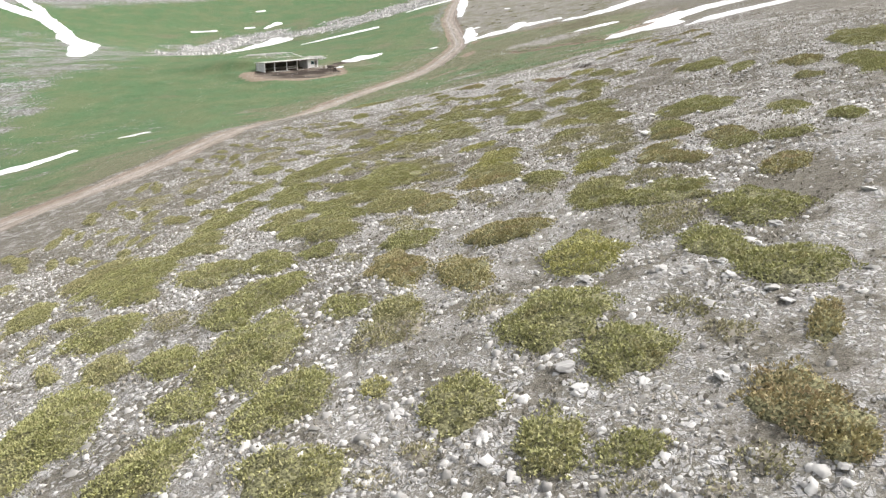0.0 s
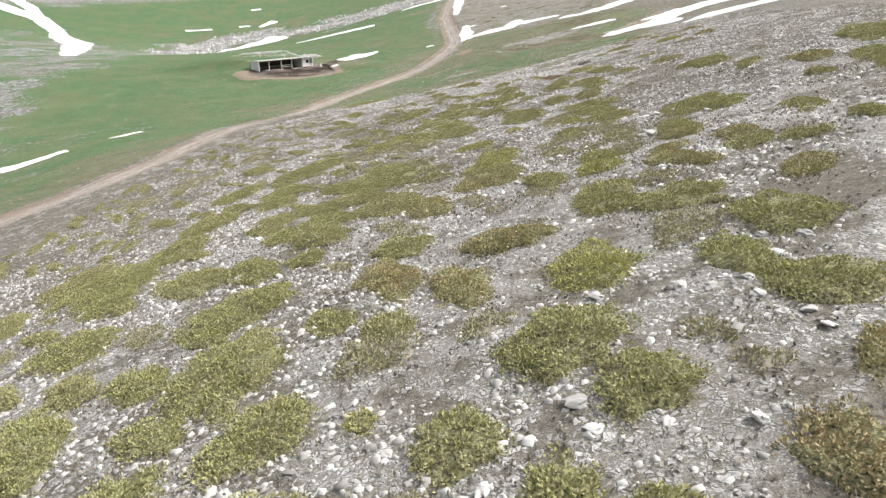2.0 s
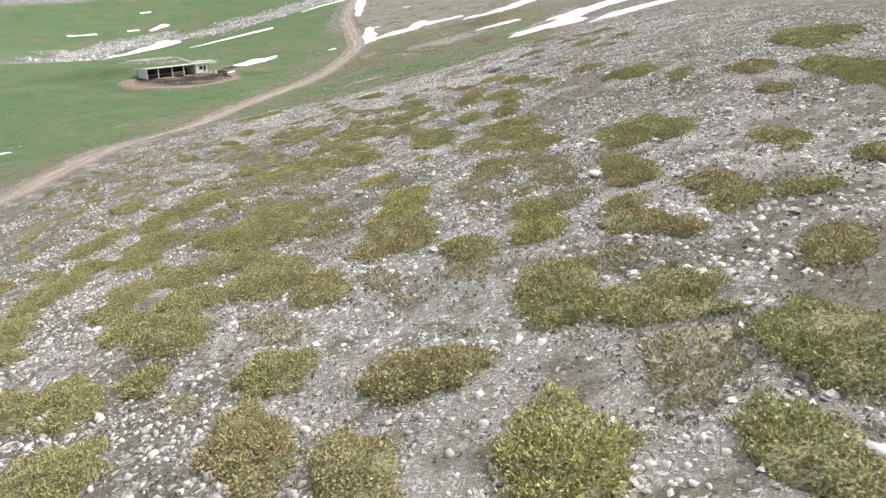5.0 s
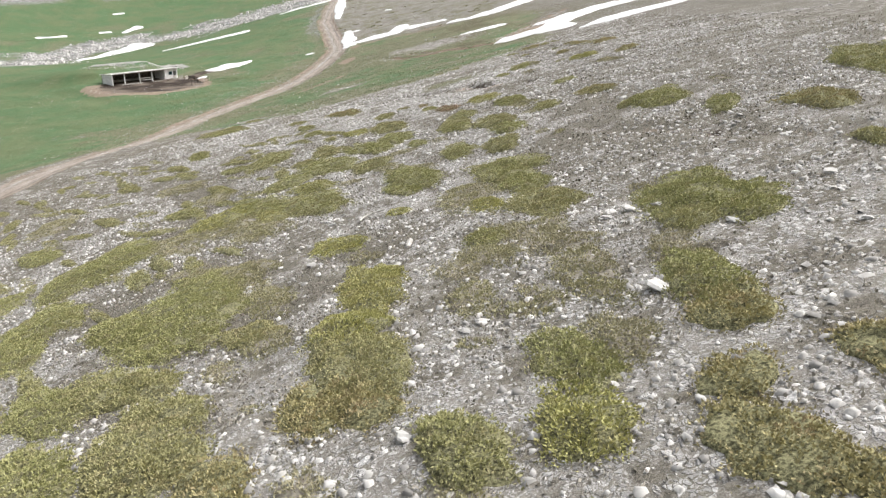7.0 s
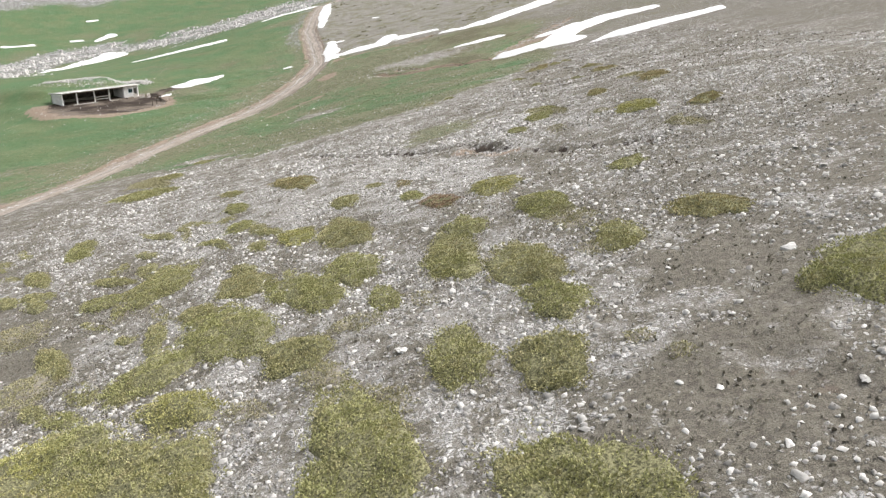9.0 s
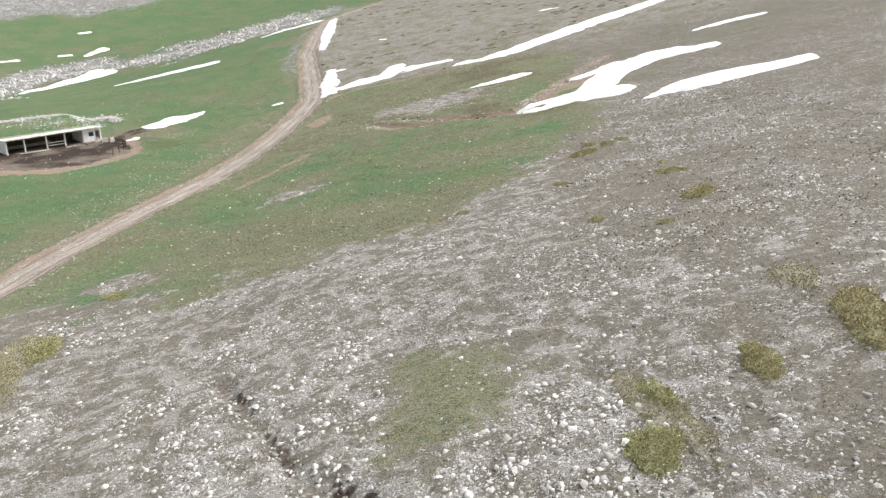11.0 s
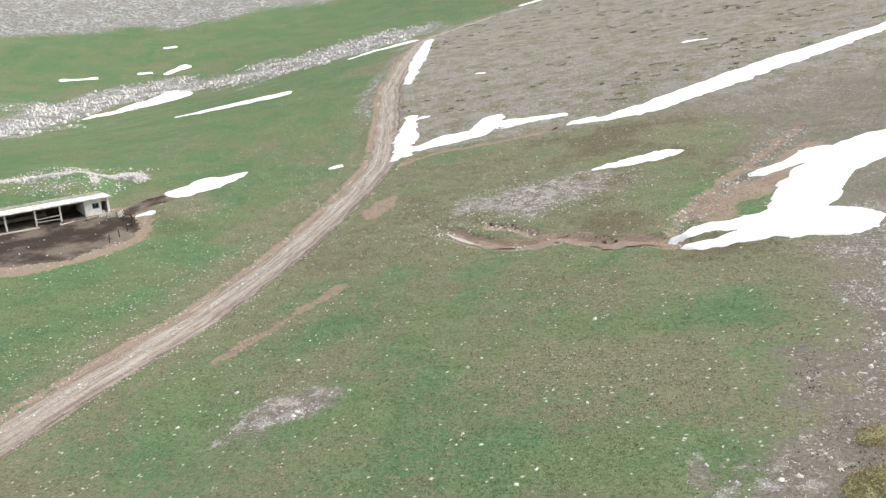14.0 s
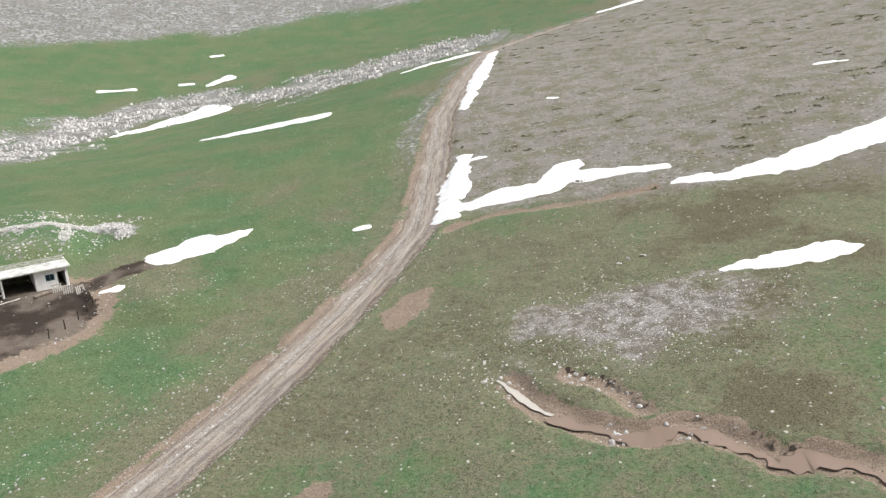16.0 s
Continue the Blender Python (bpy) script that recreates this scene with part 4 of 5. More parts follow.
SHRUBS += [
    (15.2, 61.8, 1.41, 0.86, 69, 2), (-2.4, 62.7, 0.62, 0.45, -45, 0), (-19.8, 63.6, 2.02, 0.84, -63, 0), (12.4, 64.7, 1.7, 1.2, -79, 1), (-20.2, 65.1, 1.36, 0.78, -58, 0), (8.1, 65.3, 0.98, 0.53, -90, 4),
    (-10.9, 65.4, 1.44, 0.74, -66, 0), (11, 66.9, 0.75, 0.44, -82, 4), (6.1, 68, 1.06, 0.53, -76, 0), (-8.1, 69.2, 3.03, 1.23, -63, 2), (-12.5, 70.4, 1.28, 0.61, -51, 0), (7.9, 71, 1.47, 0.95, -88, 0),
    (8.7, 73.1, 3.61, 0.8, -79, 4), (8.9, 74.1, 1.2, 0.5, -82, 0), (12.5, 74.6, 1.59, 0.67, 86, 2), (16.9, 76.4, 2.97, 1.05, 71, 2),
]
SHRUBS += [
    (16.7, 81.1, 2.27, 1.01, 80, 4), (-22.8, 81.5, 3.23, 2.36, -45, 0), (-25.4, 90.4, 4.85, 1.41, -58, 4), (15.1, 94, 0.67, 0.49, 8, 0), (-27.2, 94.8, 6.16, 2.33, -71, 4), (-25.9, 96.2, 3.01, 1.28, -62, 0),
    (11.9, 98, 0.67, 0.57, 75, 0), (19.3, 100.2, 1.9, 1.16, 55, 2), (-25.9, 107.6, 1.59, 0.82, -32, 0), (19.7, 108.3, 1.25, 1.01, -14, 2), (1.1, 108.5, 1.08, 0.67, -65, 4), (3.3, 108.7, 0.7, 0.47, -51, 0),
    (11.7, 111, 0.81, 0.59, -25, 0), (20.4, 112.5, 0.55, 0.44, 76, 0), (15.8, 123.7, 1.75, 1.34, 44, 2), (18.6, 125.8, 1.12, 0.71, -79, 0),
]
SHRUBS += [
    (20.4, 126.7, 0.87, 0.69, -80, 0), (17.2, 127.4, 1.15, 0.69, 62, 2),
]

# ---------------------------------------------------------------- juniper mats on the slope
rng = np.random.default_rng(4)


def fan_of(points, normals, length, width, blades, rng):
    """Leaf tufts: each a little spray of pointed blades about its normal."""
    n = len(points)
    p = np.repeat(points, blades, 0)
    nrm = np.repeat(normals, blades, 0) + rng.normal(0, 0.7, (n * blades, 3))
    nrm /= np.linalg.norm(nrm, axis=1, keepdims=True)
    side = np.cross(nrm, rng.normal(0, 1, nrm.shape))
    side /= np.linalg.norm(side, axis=1, keepdims=True)
    size = rng.uniform(0.6, 1.25, (n * blades, 1))
    tip = p + nrm * length * size
    w = side * width * size
    verts = np.stack([p - w * 0.35, p + nrm * length * size * 0.5 + w, tip, p + nrm * length * size * 0.45 - w], 1).reshape(-1, 3)
    faces = np.arange(len(verts)).reshape(-1, 4)
    return verts, faces


def shrub_shape(x, y, half, wide, turn, tone, thin=1.0):
    """A creeping juniper, about its own foot: corners and faces of its twig mat, and of its leaf sprays, which thin out to a ragged rim."""
    a, b = half * 1.05 + 0.03, wide * 0.96 + 0.03
    c, s = math.cos(radians(turn)), math.sin(radians(turn))
    tall = min(0.14 + 0.14 * min(a, b), 0.34) * (0.5 if tone == 4 else 1.0)
    seed = int(abs(x * 131 + y * 17)) % 9973
    z0 = float(height(x, y))

    def dome(u, v):
        ang, r = np.arctan2(v, u), np.hypot(u, v)
        rim = 1 + 0.42 * grain(np.cos(ang) * 2.1 + x, np.sin(ang) * 2.1 + y, 0.8, seed, 4)
        lx, ly = u * rim * a, v * rim * b
        wx, wy = x + c * lx - s * ly, y + s * lx + c * ly
        swell = 0.72 + 0.45 * grain(wx, wy, 0.8, 31, 2) + 0.34 * grain(wx, wy, 0.3, 33, 2)
        up = tall * np.clip(1 - r ** 2.2, 0, 1) ** 0.62 * np.maximum(swell, 0.12) - 0.03
        return wx - x, wy - y, height(wx, wy) - z0 + up

    rings, seg = (9, 28) if a > 0.9 else (6, 18)
    ang = np.linspace(0, 2 * math.pi, seg, endpoint=False)
    rr = np.linspace(0.93, 0.004, rings)
    u, v = (rr[:, None] * np.cos(ang)[None, :]).ravel(), (rr[:, None] * np.sin(ang)[None, :]).ravel()
    dx, dy, dz = dome(u, v)
    dz[:seg] = dz[:seg] - 0.14
    i, j = np.arange(rings - 1)[:, None] * seg, np.arange(seg)[None, :]
    nxt = (j + 1) % seg
    faces = np.stack([i + j, i + nxt, i + seg + nxt, i + seg + j], -1).reshape(-1, 4)
    mat = np.stack([dx, dy, dz - 0.03], -1), faces
    dense = 600 if y < 30 else 460 if y < 75 else 170
    n = int(math.pi * a * b * 1.3 * dense * thin * (0.95 if tone == 4 else 1.0))
    r = np.sqrt(rng.uniform(0, 1, n)) * 1.14
    th = rng.uniform(0, 2 * math.pi, n)
    u, v = r * np.cos(th), r * np.sin(th)
    px, py, pz = dome(u, v)
    chance = np.clip(0.84 + 1.35 * grain(px + x, py + y, 0.5, 41, 3), 0, 1) * (1 - 0.93 * ramp(r, 0.72, 1.12))
    keep = chance * (0.85 if tone == 4 else 1.0) > rng.uniform(0, 1, n)
    pts = np.stack([px, py, pz], -1)[keep]
    nrm = np.stack([0.7 * (c * u - s * v), 0.7 * (s * u + c * v), np.full(n, 0.7)], -1)[keep]
    nrm /= np.linalg.norm(nrm, axis=1, keepdims=True)
    big = 1.0 if y < 75 else 1.6
    return z0, mat, fan_of(pts, nrm, 0.072 * big, 0.0165 * big, 2, rng)


def shrub(x, y, half, wide, turn, tone, label):
    z0, mat, leaf = shrub_shape(x, y, half, wide, turn, tone)
    thing = new("juniper_shrub")
    thing.location = (x, y, z0)
    part("twig_mat", mesh_from("twig_mat", *mat, BARE_TWIG if tone == 4 else TWIG), thing, "bare grey juniper twigs" if tone == 4 else "dark matted juniper twigs")
    part("foliage", mesh_from("foliage", *leaf, LEAVES[tone], False), thing)
    return tagged(thing, label, "juniper shrub", "juniper shrubs on the slope")


LOOKS = ("low olive-green creeping juniper on stony ground", "bright yellow-green juniper cushion among pale stones", "brownish olive juniper mat on gravel", "russet dying juniper cushion on stony ground", "thin grey-green juniper straggling over stones")
for sx, sy, half, wide, turn, tone in SHRUBS:
    shrub(sx, sy, half, wide, turn, tone, "elongated dark olive juniper mat on gravel" if tone == 0 and half > 1.7 * wide else LOOKS[tone])

# countless smaller cushions between them, where the slope falls to the track
fill = np.random.default_rng(12)
count, mats, sprays = 0, [], []
while count < 190:
    fx, fy = fill.uniform(-36, -7), fill.uniform(-2, 66)
    if off_line(np.array([fx]), np.array([fy]), TRACK)[0] < 6:
        continue
    if any(math.hypot(fx - q[0], fy - q[1]) < 0.5 * (q[2] + q[3]) + 0.3 for q in SHRUBS):
        continue
    q = (fx, fy, fill.uniform(0.6, 2.1), fill.uniform(0.25, 0.6), fill.normal(-53, 14), 0 if fill.uniform() < 0.6 else 4)
    SHRUBS.append(q)
    z0, mat, leaf = shrub_shape(*q, fill.uniform(0.5, 0.9))
    mats.append((mat[0] + (fx, fy, z0), mat[1]))
    sprays.append((leaf[0] + (fx, fy, z0), leaf[1]))
    count += 1


def joined(pieces):
    start = np.cumsum([0] + [len(v) for v, _ in pieces])
    return np.concatenate([v for v, _ in pieces]), np.concatenate([f + k for (_, f), k in zip(pieces, start)])


tagged(new("low_juniper_twigs", mesh_from("low_juniper_twigs", *joined(mats), TWIG)), "matted twigs of small junipers on the stony slope", "shrubs", kind="stuff")
tagged(new("low_juniper", mesh_from("low_juniper", *joined(sprays), LEAVES[0], False)), "small straggling olive junipers between grey stones", "shrubs", kind="stuff")

# withered grey mats and fringes among the living cushions
wx, wy = [], []
for q in SHRUBS:
    if q[1] > 66:
        continue
    n = int(130 * q[2] * q[3] + 40)
    wx.append(q[0] + fill.normal(0, 0.85 * q[2] + 0.35, n))
    wy.append(q[1] + fill.normal(0, 0.85 * q[3] + 0.45, n))
wx, wy = np.concatenate(wx), np.concatenate(wy)
keep = grain(wx, wy, 1.3, 65, 3) > -0.05
wx, wy = wx[keep], wy[keep]
nrm = np.tile((0.0, 0.0, 0.8), (len(wx), 1)) + fill.normal(0, 0.5, (len(wx), 3))
dead = new("withered_juniper", mesh_from("withered_juniper", *fan_of(np.stack([wx, wy, height(wx, wy)], -1), nrm, 0.10, 0.026, 2, fill), DEAD, False))
tagged(dead, "withered grey-brown juniper twigs creeping over stones", "shrubs", kind="stuff")

# ---------------------------------------------------------------- stones


def stones_on(name, x, y, size, material, rng, label, flat=0.5):
    """Many small broken stones, half sunk, as one sheet of real pieces."""
    n, size = len(x), np.minimum(size, 2.4 * np.median(size))
    box = np.array([(-1, -1, -1), (1, -1, -1), (1, 1, -1), (-1, 1, -1), (-1, -1, 1), (1, -1, 1), (1, 1, 1), (-1, 1, 1)], float)
    box[4:, :2] *= 0.62
    v = box[None] * rng.uniform(0.55, 1.1, (n, 8, 1)) + rng.normal(0, 0.10, (n, 8, 3))
    v = v * np.stack([size * rng.uniform(0.7, 1.3, n), size * rng.uniform(0.6, 1.0, n), size * flat * rng.uniform(0.6, 1.2, n)], -1)[:, None, :]
    a, t = rng.uniform(0, 6.28, n), rng.normal(0, 0.28, n)
    vy, vz = v[..., 1] * np.cos(t)[:, None] - v[..., 2] * np.sin(t)[:, None], v[..., 1] * np.sin(t)[:, None] + v[..., 2] * np.cos(t)[:, None]
    vx, vy = v[..., 0] * np.cos(a)[:, None] - vy * np.sin(a)[:, None], v[..., 0] * np.sin(a)[:, None] + vy * np.cos(a)[:, None]
    z = height(x, y) + size * flat * 0.25
    verts = np.stack([vx + x[:, None], vy + y[:, None], vz + z[:, None]], -1).reshape(-1, 3)
    quad = np.array([(4, 5, 6, 7), (0, 1, 5, 4), (1, 2, 6, 5), (2, 3, 7, 6), (3, 0, 4, 7)])
    faces = (quad[None] + 8 * np.arange(n)[:, None, None]).reshape(-1, 4)
    ob = new(name, mesh_from(name, verts, faces, material, True))
    return tagged(ob, label, "stones", kind="stuff")


def sow(n, x0, x1, y0, y1, keep, rng):
    x, y = rng.uniform(x0, x1, n), rng.uniform(y0, y1, n)
    k = rng.uniform(0, 1, n) < keep(x, y)
    return x[k], y[k]


def slope_keep(x, y):
    cover, wear, _ = zones(x, y)
    return np.clip((cover[:, 1] - 0.12) * 1.5, 0, 1) * (1 - 0.97 * ramp(cover[:, 0], 0.3, 0.6)) * (1 - wear[:, 0]) * ramp(grain(x, y, 2.6, 16, 3), -0.55, 0.35) * np.where(y > 72, ramp(grain(x, y, 3.5, 15, 4), -0.4, 0.5), 1)


gx, gy = sow(190000, -34, 24, -9, 70, slope_keep, rng)
stones_on("gravel", gx, gy, rng.lognormal(-3.05, 0.5, len(gx)), STONE, rng, "pale grey limestone chips scattered over the slope")
gx, gy = sow(90000, -30, 40, 70, 150, slope_keep, rng)
stones_on("gravel", gx, gy, rng.lognormal(-2.65, 0.5, len(gx)), STONE, rng, "grey stone litter on the lower shoulder")
gx, gy = sow(60000, -60, 40, 105, 215, lambda x, y: 0.09 * ramp(grain(x, y, 7, 19, 3), -0.3, 0.5) + 0.4 * ramp(np.interp(y, [p[1] for p in TRACK], [p[0] for p in TRACK]) - x, 2, 4) * ramp(off_line(x, y, TRACK), 20, 5) * (grain(x, y, 6, 14) > 0) + 0.5 * np.clip(zones(x, y)[0][:, 1] - 0.6, 0, 1) + 0.9 * (np.abs(off_line(x, y, TRACK) - 3.0) < 0.9) * (grain(x, y, 3, 13) > -0.1), rng)
stones_on("gravel", gx, gy, rng.lognormal(-2.85, 0.45, len(gx)), ROCK, rng, "white stones strewn in meadow grass and along the track")
gx, gy = sow(48000, -190, -50, 255, 430, lambda x, y: ramp(off_line(x, y, LEDGE) + 11 * grain(x, y, 8, 11) + 6 * grain(x, y, 3, 13), 15 + 12 * ramp(x, -125, -85), 1) * ramp(grain(x, y, 4, 51, 4), -0.35, 0.15), rng)
stones_on("boulder_band", gx, gy, rng.lognormal(-1.2, 0.5, len(gx)), ROCK, rng, "pale broken rock ledge crossing the valley slope", 0.8)

gx, gy = sow(26000, -50, -20, 95, 260, lambda x, y: ramp(np.abs(off_line(x + 0.9, y, TRACK)) + 0.5 * grain(x, y, 3, 13), 0.8, 0.2) * 0.8, rng)
stones_on("track_stones", gx, gy, rng.lognormal(-2.75, 0.45, len(gx)), STONE, rng, "broken stones ridged between the wheel ruts of the track")

gx, gy = sow(16000, -18, 18, 168, 194, lambda x, y: 0.5 * ramp(np.hypot((x + 0.5) / 18.0, (y - 180.5 - 0.3 * x) / 10.0) + 0.4 * grain(x, y, 4, 18), 1.0, 0.1), rng)
stones_on("gravel", gx, gy, rng.lognormal(-2.85, 0.45, len(gx)), STONE, rng, "grey gravel spread over brown turf above the stream")

# dry tufts between the stones
def tuft_keep(x, y):
    cover, wear, _ = zones(x, y)
    return np.clip(ramp(grain(x, y, 2.2, 61, 3), -0.1, 0.45) + 0.8 * cover[:, 3], 0, 1) * (1 - wear[:, 0])


gx, gy = sow(60000, -34, 26, -9, 100, tuft_keep, rng)
nrm = np.tile((0.0, 0.0, 0.8), (len(gx), 1)) + rng.normal(0, 0.5, (len(gx), 3))
dry = new("dry_tufts", mesh_from("dry_tufts", *fan_of(np.stack([gx, gy, height(gx, gy) - 0.02], -1), nrm, 0.10, 0.02, 4, rng), DRY, False))
tagged(dry, "grey-brown withered grass tufts between stones", "dry grass", kind="stuff")


# dark heath hummocks on the bare brown ground
def heath_keep(x, y):
    cover, wear, _ = zones(x, y)
    return ramp(cover[:, 3], 0.45, 0.8) * ramp(cover[:, 0], 0.5, 0.2) * (1 - wear[:, 0]) * ramp(grain(x, y, 0.9, 63, 3), 0.0, 0.35)


gx, gy = sow(60000, 4, 40, 24, 142, heath_keep, rng)
nrm = np.tile((0.0, 0.0, 0.5), (len(gx), 1)) + rng.normal(0, 0.6, (len(gx), 3))
heath = new("heath_tufts", mesh_from("heath_tufts", *fan_of(np.stack([gx, gy, height(gx, gy) - 0.02], -1), nrm, 0.12, 0.04, 2, rng), HEATH, False))
tagged(heath, "dark brown heath hummocks between grey stones", "heath", kind="stuff")

# ---------------------------------------------------------------- single rocks lying on the slope


def rock_mesh(seed):
    r = random.Random(seed)
    bm = bmesh.new()
    bmesh.ops.create_icosphere(bm, subdivisions=2, radius=1.0)
    for v in bm.verts:
        v.co *= 1 + 0.75 * noise.noise(v.co * 1.3 + Vector((seed * 7.3, 0, 0))) + r.uniform(-0.15, 0.15)
        v.co.z *= 0.36
        v.co.x *= 1.2
    me = bpy.data.meshes.new("rock")
    bm.to_mesh(me)
    bm.free()
    me.materials.append(ROCK)
    return me


ROCKS = [rock_mesh(i) for i in range(8)]
pick = random.Random(3)
placed = 0
while placed < 160:
    x, y = pick.uniform(-16, 15), pick.uniform(-5, 60)
    if any(math.hypot(x - q[0], y - q[1]) < 0.75 * max(q[2], q[3]) + 0.2 for q in SHRUBS):
        continue
    ob = new("rock", pick.choice(ROCKS))
    size = pick.choice((0.08, 0.09, 0.11, 0.13, 0.16))
    ob.location = (x, y, float(height(x, y)) + 0.15 * size)
    ob.rotation_euler, ob.scale = (pick.uniform(-0.3, 0.3), pick.uniform(-0.3, 0.3), pick.uniform(0, 6.28)), (size, size * pick.uniform(0.7, 1.1), size)
    tagged(ob, "pale weathered limestone rock lying on gravel", "rock", "loose rocks on the slope")
    placed += 1

BIG = [  # x, y, size
    (1.0, -2.0, 0.17), (-0.3, -3.7, 0.13), (3.3, -3.0, 0.13), (4.7, -0.3, 0.13), (4.2, -5.3, 0.1), (3.5, 1.1, 0.14), (3.0, 1.4, 0.14), (1.5, 1.8, 0.16), (4.1, 0.5, 0.14), (5.7, 3.2, 0.15), (5.0, 3.6, 0.12),
    (3.3, 7.1, 0.16), (-0.5, 14.4, 0.16), (3.7, 9.0, 0.15), (0.7, 18.5, 0.13), (4.9, 8.3, 0.16), (4.7, 17.8, 0.24), (6.5, 23.7, 0.16), (-1.7, 30.0, 0.12), (-0.9, 29.1, 0.12), (5.3, 24.5, 0.16),
]
BIG += [
    (5.8, 24.1, 0.2), (5.1, 23.9, 0.14), (5.8, 31.3, 0.13), (4.3, 25.2, 0.12), (18.3, 77.4, 0.3),
    (-0.8, 193, 0.27), (0.6, 193.6, 0.27), (-1.6, 192.2, 0.27), (6.3, 146.4, 0.15), (5.3, 146.0, 0.15), (26.5, 199, 0.27), (27.8, 197.6, 0.27),
]
for k, (x, y, size) in enumerate(BIG):
    ob = new("rock", ROCKS[k % 8])
    ob.location = (x, y, float(height(x, y)) + 0.2 * size)
    ob.rotation_euler, ob.scale = (0.15, -0.1, k * 1.3), (size, size * 0.85, size * 1.15)
    tagged(ob, "large white limestone rock standing out on the ground", "rock", "large pale rocks")

# a bleached bone-white stump beside the curved branch
stump = bmesh.new()
bmesh.ops.create_icosphere(stump, subdivisions=3, radius=1.0)
for v in stump.verts:
    k = 0.65 + 0.35 * abs(v.co.x)
    v.co = Vector((v.co.x * 0.32, v.co.y * 0.12 * k, v.co.z * 0.10 * k)) * (1 + 0.25 * noise.noise(v.co * 1.7))
stump_mesh = bpy.data.meshes.new("bleached_stump")
stump.to_mesh(stump_mesh)
stump.free()
stump_mesh.materials.append(PALE_WOOD)
stump_ob = new("bleached_stump", stump_mesh)
stump_ob.location, stump_ob.rotation_euler = (-0.8, 26.9, float(height(-0.8, 26.9)) + 0.06), (0, -0.1, radians(80))
tagged(stump_ob, "bleached knotty piece of dead wood on stones", "dead wood")

curve = bpy.data.curves.new("bleached_branch", "CURVE")
curve.dimensions, curve.bevel_depth, curve.bevel_resolution = "3D", 0.055, 2
bow = curve.splines.new("POLY")
bow.points.add(8)
for i, p in enumerate(bow.points):
    a = radians(200 - i * 22)
    x, y = -2.5 + 0.5 * math.cos(a), 32.2 + 0.45 * math.sin(a) + 0.04 * i
    p.co, p.radius = (x, y, float(height(x, y)) + 0.07, 1), 1 - 0.07 * i
curve.materials.append(PALE_WOOD)
tagged(new("bleached_branch", curve), "curved bleached dead branch lying on stones", "branch")

# ---------------------------------------------------------------- the stable cut into the bank


def block(size, bevel=0.02, taper=1.0):
    """A box with worn edges, resting on its origin."""
    bm = bmesh.new()
    bmesh.ops.create_cube(bm, size=1.0)
    for v in bm.verts:
        k = taper if v.co.z > 0 else 1.0
        v.co = Vector((v.co.x * size[0] * k, v.co.y * size[1] * k, (v.co.z + 0.5) * size[2]))
    if bevel:
        bmesh.ops.bevel(bm, geom=bm.edges[:], offset=bevel, segments=1, affect="EDGES")
    return bm


def solid(name, bm, material, parent, at=(0, 0, 0), turn=(0, 0, 0), label=""):
    me = bpy.data.meshes.new(name)
    bm.to_mesh(me)
    bm.free()
    me.materials.append(material)
    ob = new(name, me)
    ob.parent = parent
    ob.location, ob.rotation_euler = at, [radians(a) for a in turn]
    return tagged(ob, label)


TURF = plain("roof_turf", (0.13, 0.150, 0.095), (0.35, 0.35, 0.30), 2.2)
ROOF_SLAB = plain("roof_slab", (0.42, 0.42, 0.395), (0.74, 0.735, 0.71), 1.1)
# plaster coloured dark to paint in the shade inside the open bays
SHADED_PLASTER = plain("shaded_plaster", (0.07, 0.062, 0.052), (0.16, 0.145, 0.125), 1.5)
shed = new("stable_shed")
shed.location, shed.rotation_euler = (SHED_AT.x, SHED_AT.y, FLOOR), (0, 0, SHED_TURN)
tagged(shed, "long low whitewashed open-fronted stable with a turf roof", "stable")
L = 8.8
solid("wall", block((2 * L, 0.3, 2.02)), SHADED_PLASTER, shed, (0, 4.75, -0.1), label="back wall darkened for interior shade")


def raked_wall(thick, deep, tall):
    """A wall whose top falls to the back with the roof."""
    bm = block((thick, deep, tall))
    for v in bm.verts:
        if v.co.z > tall / 2:
            v.co.z -= 0.105 * (v.co.y + deep / 2)
    return bm


solid("wall", raked_wall(0.3, 4.6, 2.6), WHITEWASH, shed, (-L + 0.15, 2.3, -0.1), label="whitewashed end wall")
solid("wall", raked_wall(0.3, 4.6, 2.6), WHITEWASH, shed, (L - 0.15, 2.3, -0.1), label="whitewashed end wall")
solid("wall", raked_wall(0.2, 4.3, 2.56), WHITEWASH, shed, (5.3, 2.45, -0.1), label="whitewashed partition wall")
solid("roof", block((2 * L + 0.7, 5.7, 0.2), 0.03), ROOF_SLAB, shed, (0, 2.35, 2.27), (-6, 0, 0), "pale concrete roof slab leaning back")
solid("roof_beam", block((2 * L - 0.7, 0.22, 0.24)), OLD_WOOD, shed, (0, 0.16, 2.275), label="grey timber lintel over the open bays")
turf = bmesh.new()
bmesh.ops.create_grid(turf, x_segments=34, y_segments=8, size=1.0)
for v in turf.verts:
    x, y = v.co.x * (L + 0.3), 3.9 + v.co.y * 1.25
    v.co = Vector((x, y, 2.475 - 0.105 * (y - 2.35) + 0.05 * (1 - abs(v.co.y) ** 6) * (1 - abs(v.co.x) ** 16) + 0.05 * noise.noise(Vector((x * 1.3, y * 1.3, 0)))))
solid("turf", turf, TURF, shed, label="thin grass and earth on the roof")
for s in (-5.5, -1.6, 1.8):
    solid("post", block((0.24, 0.24, 2.5), 0.03), WHITEWASH, shed, (s, 0.16, -0.1), label="whitewashed square post")
